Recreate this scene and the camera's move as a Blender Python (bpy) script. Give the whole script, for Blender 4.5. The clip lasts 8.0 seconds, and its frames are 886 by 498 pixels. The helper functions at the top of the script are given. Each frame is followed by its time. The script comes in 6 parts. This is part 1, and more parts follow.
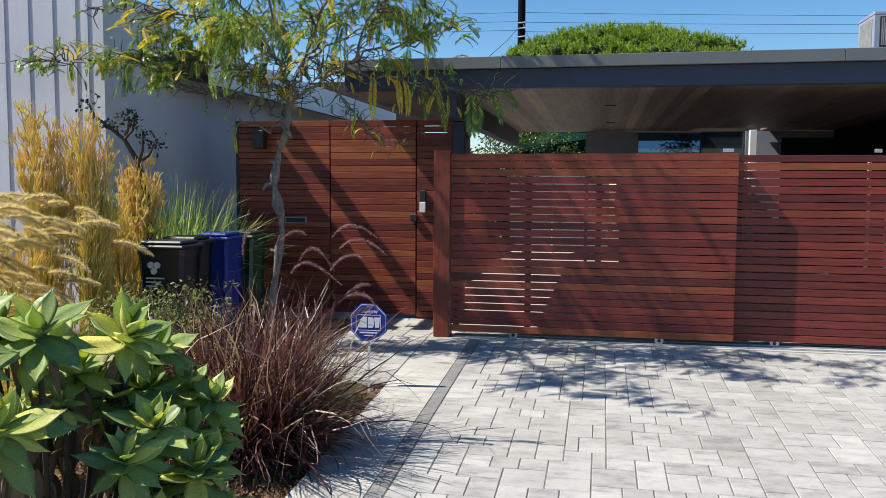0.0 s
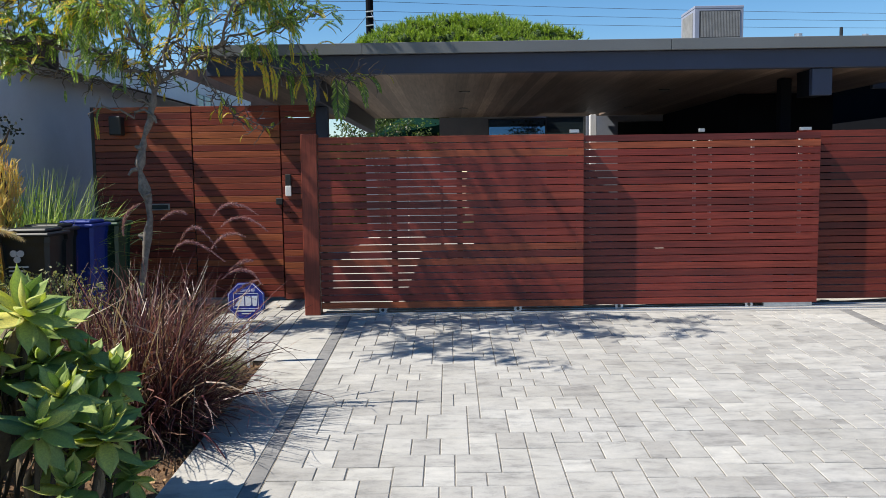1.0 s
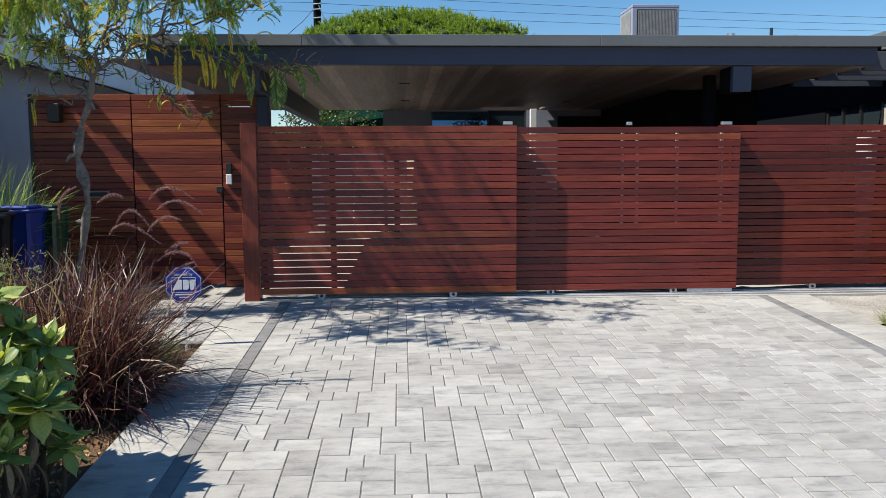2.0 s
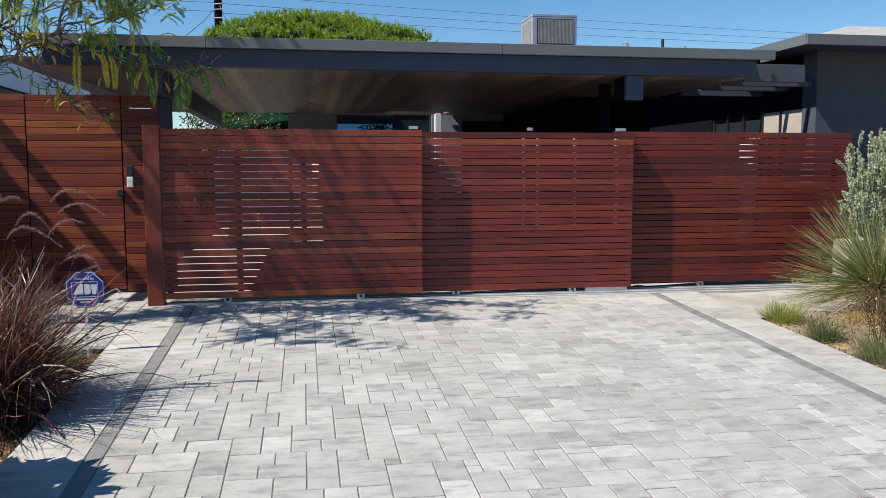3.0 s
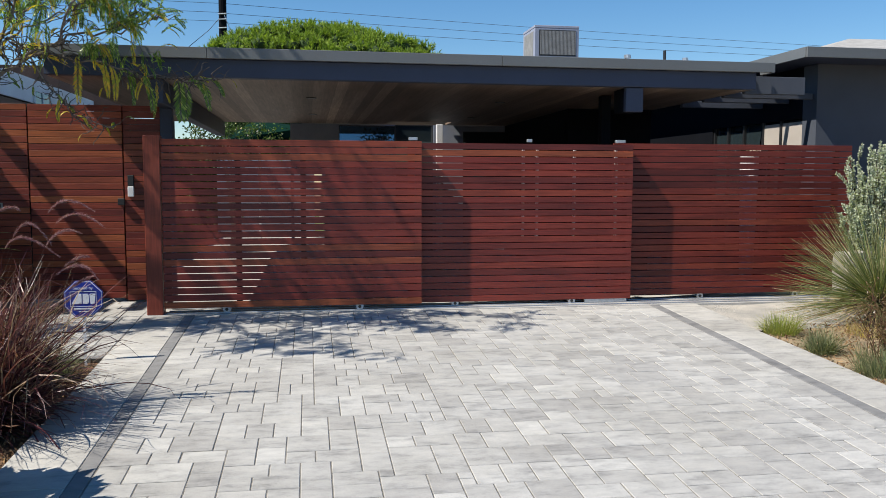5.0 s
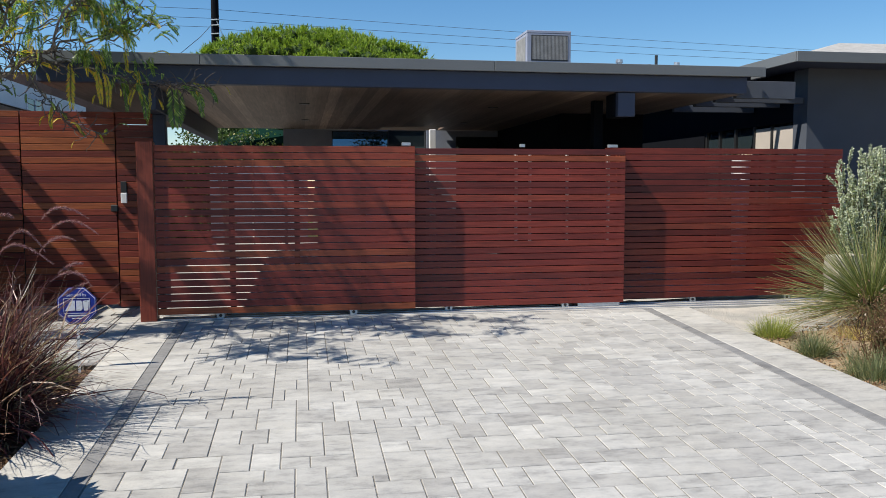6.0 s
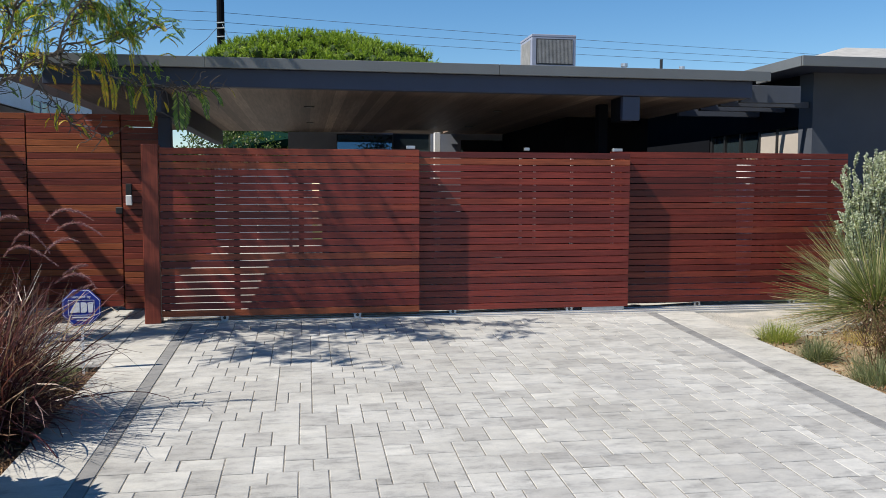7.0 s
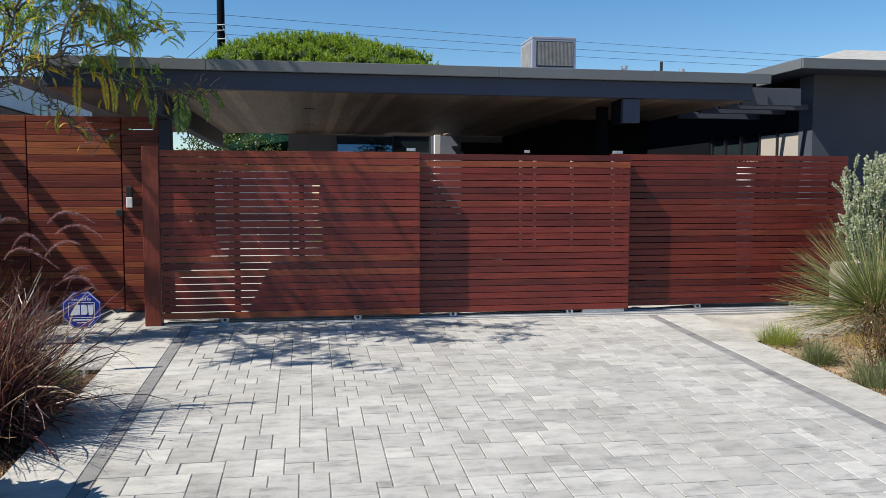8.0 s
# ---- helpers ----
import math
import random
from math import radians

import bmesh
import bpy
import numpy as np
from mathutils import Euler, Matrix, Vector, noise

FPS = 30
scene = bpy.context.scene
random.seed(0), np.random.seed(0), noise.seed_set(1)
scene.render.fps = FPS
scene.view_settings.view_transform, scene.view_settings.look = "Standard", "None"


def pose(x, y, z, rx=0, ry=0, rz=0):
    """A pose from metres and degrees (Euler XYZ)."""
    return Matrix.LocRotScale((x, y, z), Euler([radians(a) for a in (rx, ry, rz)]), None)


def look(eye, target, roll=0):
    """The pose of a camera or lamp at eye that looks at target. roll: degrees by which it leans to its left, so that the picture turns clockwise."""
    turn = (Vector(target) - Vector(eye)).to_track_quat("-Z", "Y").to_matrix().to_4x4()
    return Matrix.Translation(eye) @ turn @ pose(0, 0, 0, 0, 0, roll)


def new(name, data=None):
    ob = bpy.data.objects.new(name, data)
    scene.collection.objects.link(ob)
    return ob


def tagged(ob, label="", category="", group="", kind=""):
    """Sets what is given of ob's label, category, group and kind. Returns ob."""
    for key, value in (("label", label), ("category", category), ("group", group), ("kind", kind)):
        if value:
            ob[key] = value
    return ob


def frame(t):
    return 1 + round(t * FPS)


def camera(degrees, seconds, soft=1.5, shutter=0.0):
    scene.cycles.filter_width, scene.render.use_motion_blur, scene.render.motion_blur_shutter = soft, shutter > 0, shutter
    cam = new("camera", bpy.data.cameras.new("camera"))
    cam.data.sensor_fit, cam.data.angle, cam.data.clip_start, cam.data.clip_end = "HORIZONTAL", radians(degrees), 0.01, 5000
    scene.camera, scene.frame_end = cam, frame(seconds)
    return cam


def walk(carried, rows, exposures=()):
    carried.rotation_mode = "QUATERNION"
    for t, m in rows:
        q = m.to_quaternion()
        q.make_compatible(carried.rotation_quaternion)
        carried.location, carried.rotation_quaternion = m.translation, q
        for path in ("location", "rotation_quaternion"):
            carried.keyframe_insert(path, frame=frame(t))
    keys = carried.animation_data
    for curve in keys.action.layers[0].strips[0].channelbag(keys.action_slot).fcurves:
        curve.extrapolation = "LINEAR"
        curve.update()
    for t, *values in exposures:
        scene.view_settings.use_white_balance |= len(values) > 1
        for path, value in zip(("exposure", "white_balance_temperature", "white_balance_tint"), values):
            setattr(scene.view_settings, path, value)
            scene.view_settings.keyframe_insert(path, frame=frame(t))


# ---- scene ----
cam = camera(56.4, 8.0, soft=0.75)
PATH = [
    (0, (1.711, -8.431, 1.601), (1.337, -6.472, 1.445), 0.3),
    (0.3, (1.623, -8.591, 1.571), (1.340, -6.618, 1.407), -0.4),
    (0.5, (1.593, -8.683, 1.553), (1.366, -6.703, 1.387), -0.9),
    (0.8, (1.585, -8.787, 1.529), (1.489, -6.797, 1.351), -0.8),
    (1, (1.584, -8.844, 1.515), (1.566, -6.852, 1.333), -0.8),
    (1.2, (1.594, -8.900, 1.501), (1.632, -6.910, 1.314), -0.7),
    (2.3, (1.773, -9.184, 1.449), (1.935, -7.200, 1.253), -0.0),
    (2.5, (1.783, -9.222, 1.447), (2.025, -7.246, 1.254), 0.1),
    (2.7, (1.754, -9.254, 1.449), (2.060, -7.287, 1.258), 0.0),
    (3, (1.7, -9.285, 1.457), (2.028, -7.321, 1.269), -0.1),
    (3.5, (1.716, -9.296, 1.465), (2.031, -7.329, 1.282), -0.1),
    (4, (1.75, -9.298, 1.47), (2.047, -7.328, 1.292), -0.1),
    (4.5, (1.751, -9.296, 1.473), (2.057, -7.327, 1.301), 0.1),
    (6, (1.747, -9.323, 1.479), (2.082, -7.357, 1.325), -0.1),
    (6.5, (1.745, -9.323, 1.481), (2.076, -7.356, 1.331), 0.0),
    (7, (1.748, -9.321, 1.479), (2.073, -7.353, 1.333), 0.1),
    (7.5, (1.746, -9.313, 1.475), (2.071, -7.345, 1.334), 0.1),
    (8, (1.744, -9.319, 1.482), (2.069, -7.351, 1.341), 0.1),
]
walk(cam, [(t, look(eye, target, roll)) for t, eye, target, roll in PATH],
     ((0.0, 0.60), (0.5, 0.58), (1.0, 0.54), (2.5, 0.46), (3.5, 0.45), (8.0, 0.45)))


# ---- light ----
SUN_WAY = Vector((0.61, 0.16, -0.77)).normalized()
world = bpy.data.worlds.new("sky")
scene.world = world
world.use_nodes = True
wn = world.node_tree
sky = wn.nodes.new("ShaderNodeTexSky")
sky.sky_type = "NISHITA"
sky.sun_disc = False
sky.sun_elevation = math.asin(-SUN_WAY.z)
sky.sun_rotation = math.atan2(-SUN_WAY.x, -SUN_WAY.y)
sky.air_density, sky.dust_density, sky.ozone_density = 1.0, 0.0, 4.0
hs = wn.nodes.new("ShaderNodeHueSaturation")
hs.inputs["Saturation"].default_value = 1.24
wn.links.new(sky.outputs[0], hs.inputs["Color"])
wn.links.new(hs.outputs[0], wn.nodes["Background"].inputs[0])
wn.nodes["Background"].inputs[1].default_value = 0.093
sun = new("sun", bpy.data.lights.new("sun", "SUN"))
sun.data.energy, sun.data.angle, sun.data.color = 5.0, radians(0.53), (1.0, 0.935, 0.83)
sun.rotation_mode = "QUATERNION"
sun.rotation_quaternion = SUN_WAY.to_track_quat("-Z", "Y")

# ---- materials ----


def mat(name, build, **kw):
    m = bpy.data.materials.new(name)
    m.use_nodes = True
    nt = m.node_tree
    b = nt.nodes["Principled BSDF"]
    build(nt, b, **kw)
    return m


def node(nt, kind, **props):
    n = nt.nodes.new(kind)
    for k, v in props.items():
        if k in n.inputs:
            n.inputs[k].default_value = v
        else:
            setattr(n, k, v)
    return n


def ramp(nt, fac, stops):
    r = nt.nodes.new("ShaderNodeValToRGB")
    el = r.color_ramp.elements
    while len(el) < len(stops):
        el.new(0.5)
    for e, (p, c) in zip(el, stops):
        e.position, e.color = p, (*c, 1)
    nt.links.new(fac, r.inputs[0])
    return r.outputs[0]


def coords(nt, scale=(1, 1, 1), local=True, shuffle=False):
    tc = nt.nodes.new("ShaderNodeTexCoord")
    if local:
        out = tc.outputs["Object"]
    else:
        out = nt.nodes.new("ShaderNodeNewGeometry").outputs["Position"]
    if shuffle:
        oi = nt.nodes.new("ShaderNodeObjectInfo")
        mul = node(nt, "ShaderNodeVectorMath", operation="SCALE")
        mul.inputs[0].default_value = (37.0, 53.0, 71.0)
        nt.links.new(oi.outputs["Random"], mul.inputs["Scale"])
        add = node(nt, "ShaderNodeVectorMath", operation="ADD")
        nt.links.new(out, add.inputs[0])
        nt.links.new(mul.outputs[0], add.inputs[1])
        out = add.outputs[0]
    mp = nt.nodes.new("ShaderNodeMapping")
    mp.inputs["Scale"].default_value = scale
    nt.links.new(out, mp.inputs[0])
    return mp.outputs[0]


def noise_tex(nt, vec, scale, detail=4, rough=0.6):
    n = node(nt, "ShaderNodeTexNoise")
    n.inputs["Scale"].default_value = scale
    n.inputs["Detail"].default_value = detail
    n.inputs["Roughness"].default_value = rough
    nt.links.new(vec, n.inputs["Vector"])
    return n.outputs[0]


def mixc(nt, fac, a, b, mode="MIX"):
    m = nt.nodes.new("ShaderNodeMix")
    m.data_type, m.blend_type = "RGBA", mode
    for sock, val in ((0, fac), (6, a), (7, b)):
        if isinstance(val, bpy.types.NodeSocket):
            nt.links.new(val, m.inputs[sock])
        elif sock == 0:
            m.inputs[0].default_value = val
        else:
            m.inputs[sock].default_value = (*val, 1)
    return m.outputs[2]


def bump(nt, b, height, strength=0.3, dist=0.01):
    bp = nt.nodes.new("ShaderNodeBump")
    bp.inputs["Strength"].default_value = strength
    bp.inputs["Distance"].default_value = dist
    nt.links.new(height, bp.inputs["Height"])
    nt.links.new(bp.outputs[0], b.inputs["Normal"])


def rand_out(nt, island=False):
    if island:
        return nt.nodes.new("ShaderNodeNewGeometry").outputs["Random Per Island"]
    return nt.nodes.new("ShaderNodeObjectInfo").outputs["Random"]


def m_plain(nt, b, col=(0.5, 0.5, 0.5), rough=0.6, metal=0.0, var=0.15, scale=6.0, grain=80.0, bumpy=0.1, spec=0.5):
    v = coords(nt, local=False)
    big = noise_tex(nt, v, scale, 5)
    fine = noise_tex(nt, v, grain, 3)
    lo = tuple(c * (1 - var) for c in col)
    hi = tuple(min(1, c * (1 + var)) for c in col)
    c1 = ramp(nt, big, ((0.3, lo), (0.7, hi)))
    c2 = ramp(nt, fine, ((0.3, (0.85,) * 3), (0.7, (1.1,) * 3)))
    nt.links.new(mixc(nt, 0.6, c1, c2, "MULTIPLY"), b.inputs["Base Color"])
    b.inputs["Roughness"].default_value = rough
    b.inputs["Metallic"].default_value = metal
    b.inputs["Specular IOR Level"].default_value = spec
    if bumpy:
        bump(nt, b, fine, bumpy, 0.004)


def m_paver(nt, b, tones=((0.0, (0.345, 0.338, 0.324)), (0.25, (0.40, 0.394, 0.376)), (0.8, (0.44, 0.434, 0.414)), (1.0, (0.49, 0.484, 0.46))), island=False):
    r = rand_out(nt, island)
    base = ramp(nt, r, tones)
    v = coords(nt, local=False)
    own = node(nt, "ShaderNodeVectorMath", operation="SCALE")
    own.inputs[0].default_value = (41.0, 67.0, 23.0)
    nt.links.new(r, own.inputs["Scale"])
    add = node(nt, "ShaderNodeVectorMath", operation="MULTIPLY_ADD")
    nt.links.new(v, add.inputs[0])
    add.inputs[1].default_value = (0.55, 1.2, 1.0)
    nt.links.new(own.outputs[0], add.inputs[2])
    cloud = ramp(nt, noise_tex(nt, add.outputs[0], 7.0, 8, 0.72), ((0.30, (0.56, 0.56, 0.57)), (0.48, (0.94,) * 3), (0.70, (1.16, 1.15, 1.13))))
    pit = ramp(nt, noise_tex(nt, v, 75.0, 4, 0.7), ((0.30, (0.62,) * 3), (0.42, (1.0,) * 3)))
    grain = noise_tex(nt, v, 220.0, 3, 0.7)
    speck = ramp(nt, grain, ((0.25, (0.72,) * 3), (0.5, (1.0,) * 3), (0.8, (1.12,) * 3)))
    c = mixc(nt, 1.0, base, cloud, "MULTIPLY")
    c = mixc(nt, 0.7, c, speck, "MULTIPLY")
    c = mixc(nt, 0.55, c, pit, "MULTIPLY")
    stain = ramp(nt, noise_tex(nt, v, 0.9, 5, 0.7), ((0.42, (1.0, 1.0, 1.0)), (0.62, (0.86, 0.85, 0.83))))
    nt.links.new(mixc(nt, 0.8, c, stain, "MULTIPLY"), b.inputs["Base Color"])
    b.inputs["Roughness"].default_value = 0.82
    bump(nt, b, grain, 0.35, 0.003)


def m_slat(nt, b, tones=((0.0, (0.105, 0.017, 0.015)), (0.35, (0.17, 0.025, 0.020)), (0.78, (0.215, 0.035, 0.023)), (0.92, (0.235, 0.047, 0.025)), (1.0, (0.275, 0.072, 0.028))), along=(1.2, 26, 26), shuffle=True, rough=0.46):
    v = coords(nt, along, shuffle=shuffle)
    grain = noise_tex(nt, v, 3.0, 6, 0.65)
    base = ramp(nt, rand_out(nt), tones)
    g = ramp(nt, grain, ((0.3, (0.55, 0.5, 0.5)), (0.5, (0.95, 0.95, 0.95)), (0.72, (1.35, 1.3, 1.25))))
    patch = ramp(nt, noise_tex(nt, coords(nt, (0.9, 3, 3), shuffle=shuffle), 1.3, 3), ((0.35, (0.72, 0.7, 0.7)), (0.65, (1.2, 1.2, 1.15))))
    c = mixc(nt, 0.8, base, g, "MULTIPLY")
    nt.links.new(mixc(nt, 0.8, c, patch, "MULTIPLY"), b.inputs["Base Color"])
    b.inputs["Roughness"].default_value = rough
    b.inputs["Specular IOR Level"].default_value = 0.4
    bump(nt, b, grain, 0.15, 0.002)


def m_leaf(nt, b, tones=((0, (0.05, 0.1, 0.02)), (1, (0.12, 0.17, 0.04))), rough=0.5, island=True, streak=None, thin=0.35):
    c = ramp(nt, rand_out(nt, island), tones)
    v = coords(nt, streak or (8, 8, 8), local=True)
    n = ramp(nt, noise_tex(nt, v, 3.0, 4), ((0.3, (0.7, 0.72, 0.7)), (0.7, (1.2, 1.18, 1.1))))
    c = mixc(nt, 0.7, c, n, "MULTIPLY")
    nt.links.new(c, b.inputs["Base Color"])
    b.inputs["Roughness"].default_value = rough
    if thin:
        tr = nt.nodes.new("ShaderNodeBsdfTranslucent")
        nt.links.new(mixc(nt, 1.0, c, (1.25, 1.3, 0.6), "MULTIPLY"), tr.inputs[0])
        mx = nt.nodes.new("ShaderNodeMixShader")
        mx.inputs[0].default_value = thin
        nt.links.new(b.outputs[0], mx.inputs[1])
        nt.links.new(tr.outputs[0], mx.inputs[2])
        nt.links.new(mx.outputs[0], nt.nodes["Material Output"].inputs[0])


def m_soil(nt, b, a=(0.075, 0.046, 0.027), c=(0.24, 0.145, 0.08), scale=55.0):
    v = coords(nt, local=False)
    n = noise_tex(nt, v, scale, 6, 0.75)
    w = noise_tex(nt, v, 3.0, 4)
    col = ramp(nt, n, ((0.3, a), (0.7, c)))
    tint = ramp(nt, w, ((0.3, (0.75, 0.75, 0.75)), (0.7, (1.2, 1.15, 1.1))))
    nt.links.new(mixc(nt, 1.0, col, tint, "MULTIPLY"), b.inputs["Base Color"])
    b.inputs["Roughness"].default_value = 0.95
    bump(nt, b, n, 0.8, 0.02)


def m_boards(nt, b, tones=((0.0, (0.165, 0.115, 0.088)), (0.5, (0.20, 0.142, 0.108)), (1.0, (0.25, 0.182, 0.140))), width=0.14):
    v = coords(nt, local=False)
    sep = nt.nodes.new("ShaderNodeSeparateXYZ")
    nt.links.new(v, sep.inputs[0])
    div = node(nt, "ShaderNodeMath", operation="DIVIDE")
    nt.links.new(sep.outputs[0], div.inputs[0])
    div.inputs[1].default_value = width
    fl = node(nt, "ShaderNodeMath", operation="FLOOR")
    nt.links.new(div.outputs[0], fl.inputs[0])
    wn_ = node(nt, "ShaderNodeTexWhiteNoise", noise_dimensions="1D")
    nt.links.new(fl.outputs[0], wn_.inputs["W"])
    base = ramp(nt, wn_.outputs["Value"], tones)
    grain = noise_tex(nt, coords(nt, (22, 0.8, 22), local=False), 2.0, 6, 0.65)
    g = ramp(nt, grain, ((0.3, (0.6, 0.58, 0.57)), (0.72, (1.35, 1.35, 1.3))))
    wear = ramp(nt, noise_tex(nt, coords(nt, (1.6, 0.25, 1.6), local=False), 1.0, 5, 0.65), ((0.34, (0.66, 0.65, 0.64)), (0.5, (1.0,) * 3), (0.68, (1.4, 1.38, 1.34))))
    c = mixc(nt, 0.9, base, g, "MULTIPLY")
    nt.links.new(mixc(nt, 0.9, c, wear, "MULTIPLY"), b.inputs["Base Color"])
    b.inputs["Roughness"].default_value = 0.55
    bump(nt, b, grain, 0.1, 0.002)


def m_glass(nt, b, col=(0.02, 0.03, 0.035), rough=0.03, clear=0.0):
    b.inputs["Base Color"].default_value = (*col, 1)
    b.inputs["Roughness"].default_value = rough
    b.inputs["IOR"].default_value = 1.5
    b.inputs["Transmission Weight"].default_value = clear


PAVER = mat("paver concrete", m_paver)
PAVER_REST = mat("paver concrete joined", m_paver, island=True)
BAND = mat("charcoal paver", m_paver, tones=((0.0, (0.225, 0.225, 0.226)), (1.0, (0.24, 0.24, 0.24))))
STRIP = mat("border slab", m_paver, tones=((0.0, (0.41, 0.40, 0.375)), (1.0, (0.49, 0.48, 0.45))))
SAND = mat("joint sand", m_soil, a=(0.15, 0.142, 0.125), c=(0.34, 0.325, 0.29), scale=60.0)
SOIL = mat("bark mulch soil", m_soil)
GRAVEL = mat("decomposed granite", m_soil, a=(0.38, 0.365, 0.33), c=(0.56, 0.545, 0.505), scale=140.0)
STRAWSOIL = mat("straw mulch soil", m_soil, a=(0.21, 0.155, 0.095), c=(0.44, 0.345, 0.225), scale=70.0)
LAWN = mat("lawn", m_soil, a=(0.05, 0.075, 0.02), c=(0.12, 0.15, 0.045), scale=60.0)
ASPHALT = mat("asphalt", m_plain, col=(0.05, 0.05, 0.052), rough=0.9, bumpy=0.4, grain=200)
CONCRETE = mat("concrete", m_plain, col=(0.42, 0.41, 0.39), rough=0.85, bumpy=0.3, grain=150, scale=2.0)
SLAT = mat("red stained ipe", m_slat)
# Darker copy of SLAT for the third panel; its shade is in the colour.
SLAT_DIM = mat("red stained ipe with shade", m_slat, tones=((0.0, (0.085, 0.012, 0.010)), (0.5, (0.138, 0.019, 0.014)), (0.95, (0.165, 0.026, 0.017)), (1.0, (0.18, 0.036, 0.020))))
# Brighter, more orange copy of SLAT; the sunlit look is in the colour.
SLAT_WARM = mat("red stained ipe in sunlit tones", m_slat, tones=((0.0, (0.14, 0.024, 0.018)), (0.5, (0.215, 0.040, 0.024)), (0.8, (0.265, 0.062, 0.028)), (1.0, (0.33, 0.098, 0.035))))
POSTWOOD = mat("red stained post", m_slat, tones=((0.0, (0.16, 0.033, 0.02)), (1.0, (0.19, 0.04, 0.024))), along=(26, 26, 1.2))
SOFFIT = mat("soffit boards", m_boards, tones=((0.0, (0.12, 0.083, 0.064)), (0.5, (0.19, 0.135, 0.103)), (0.85, (0.235, 0.17, 0.13)), (1.0, (0.36, 0.265, 0.205))))
# Very dark brown: passage and eave shade is put into this colour.
DIM_BOARDS = mat("dark brown boards with shade", m_boards, tones=((0.0, (0.028, 0.015, 0.011)), (1.0, (0.045, 0.024, 0.017))), width=0.3)
NAVY = mat("blue grey paint", m_plain, col=(0.030, 0.042, 0.080), rough=0.55, var=0.12, scale=1.5, grain=120, bumpy=0.12)
STUCCO = mat("dark grey stucco", m_plain, col=(0.062, 0.073, 0.096), rough=0.9, var=0.1, scale=1.5, grain=160, bumpy=0.5)
FASCIA = mat("grey metal fascia", m_plain, col=(0.15, 0.16, 0.165), rough=0.5, var=0.08, scale=1.0, grain=90, bumpy=0.03, metal=0.2)
LILAC = mat("pale grey stucco", m_plain, col=(0.57, 0.59, 0.655), rough=0.85, var=0.08, scale=1.0, grain=130, bumpy=0.35)
WHITE = mat("white paint", m_plain, col=(0.75, 0.76, 0.77), rough=0.6, var=0.06, scale=2.0, grain=90, bumpy=0.05)
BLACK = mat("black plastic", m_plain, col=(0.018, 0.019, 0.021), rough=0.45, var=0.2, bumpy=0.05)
GALV = mat("galvanised steel", m_plain, col=(0.55, 0.58, 0.62), rough=0.42, metal=0.85, var=0.15, scale=12, bumpy=0.05)
ACBOX = mat("cooler housing", m_plain, col=(0.28, 0.305, 0.385), rough=0.55, var=0.1, scale=3.0, bumpy=0.05)
ACPAD = mat("cooler louvre", m_plain, col=(0.23, 0.23, 0.225), rough=0.7, var=0.2, scale=5.0, bumpy=0.1)
BLIND = mat("tan blind fabric", m_plain, col=(0.42, 0.38, 0.34), rough=0.8, var=0.06, scale=3, grain=200, bumpy=0.1)
GLASS = mat("dark window glass", m_glass)
TEAL = mat("teal window glass", m_glass, col=(0.06, 0.14, 0.13), rough=0.08)
# The blue tint stands in for sky reflected in the back window.
CLEAR = mat("blue tinted window glass", m_glass, col=(0.04, 0.10, 0.22), rough=0.0, clear=1.0)
# Near black: carries the shade on carport parts, and the dark pole's own colour.
DEEP = mat("matt near black", m_plain, col=(0.006, 0.007, 0.010), rough=0.9, spec=0.08, var=0.15, scale=2, grain=90, bumpy=0.1)
MIDGREY = mat("mid grey stucco", m_plain, col=(0.24, 0.265, 0.32), rough=0.9, var=0.1, scale=2, grain=130, bumpy=0.3)
CABLE = mat("weathered cable", m_plain, col=(0.06, 0.08, 0.11), rough=0.7, var=0.1, bumpy=0.0)
SHINGLE = mat("pale roof gravel", m_plain, col=(0.36, 0.35, 0.33), rough=0.95, var=0.2, scale=8, grain=60, bumpy=0.6)

# ---- building helpers ----


def origin(ob):
    p = Vector((0, 0, 0))
    while ob is not None:
        p += ob.location
        ob = ob.parent
    return p


def thing(name, place, label, category, group="", kind=""):
    ob = new(name)
    ob.empty_display_size = 0.2
    ob.location = place
    return tagged(ob, label, category, group, kind)


def mesh_of(name, bm, material, smooth=False):
    me = bpy.data.meshes.new(name)
    bm.normal_update()
    bm.to_mesh(me)
    bm.free()
    me.materials.append(material)
    if smooth:
        for p in me.polygons:
            p.use_smooth = True
    return me


def part(name, bm, material, parent=None, label="", smooth=False, kind=""):
    """Links a bmesh, given in world places, as one mesh object under a thing."""
    if parent is not None:
        bmesh.ops.translate(bm, verts=bm.verts, vec=-origin(parent))
    ob = new(name, mesh_of(name, bm, material, smooth))
    ob.parent = parent
    if label:
        ob["label"] = label
    if kind:
        ob["kind"] = kind
    return ob


def piece(name, mesh, parent, place):
    ob = new(name, mesh)
    ob.parent = parent
    ob.location = Vector(place) - (origin(parent) if parent else Vector((0, 0, 0)))
    return ob


def box(x0, x1, y0, y1, z0, z1, bevel=0.0, bm=None):
    own = bm is None
    bm = bm or bmesh.new()
    vs = [bm.verts.new((x, y, z)) for z in (z0, z1) for y in (y0, y1) for x in (x0, x1)]
    fs = [bm.faces.new([vs[i] for i in f]) for f in ((0, 2, 3, 1), (4, 5, 7, 6), (0, 1, 5, 4), (2, 6, 7, 3), (0, 4, 6, 2), (1, 3, 7, 5))]
    if bevel:
        es = list({e for f in fs for e in f.edges})
        bmesh.ops.bevel(bm, geom=es, offset=bevel, segments=1, affect="EDGES", profile=0.5)
    return bm


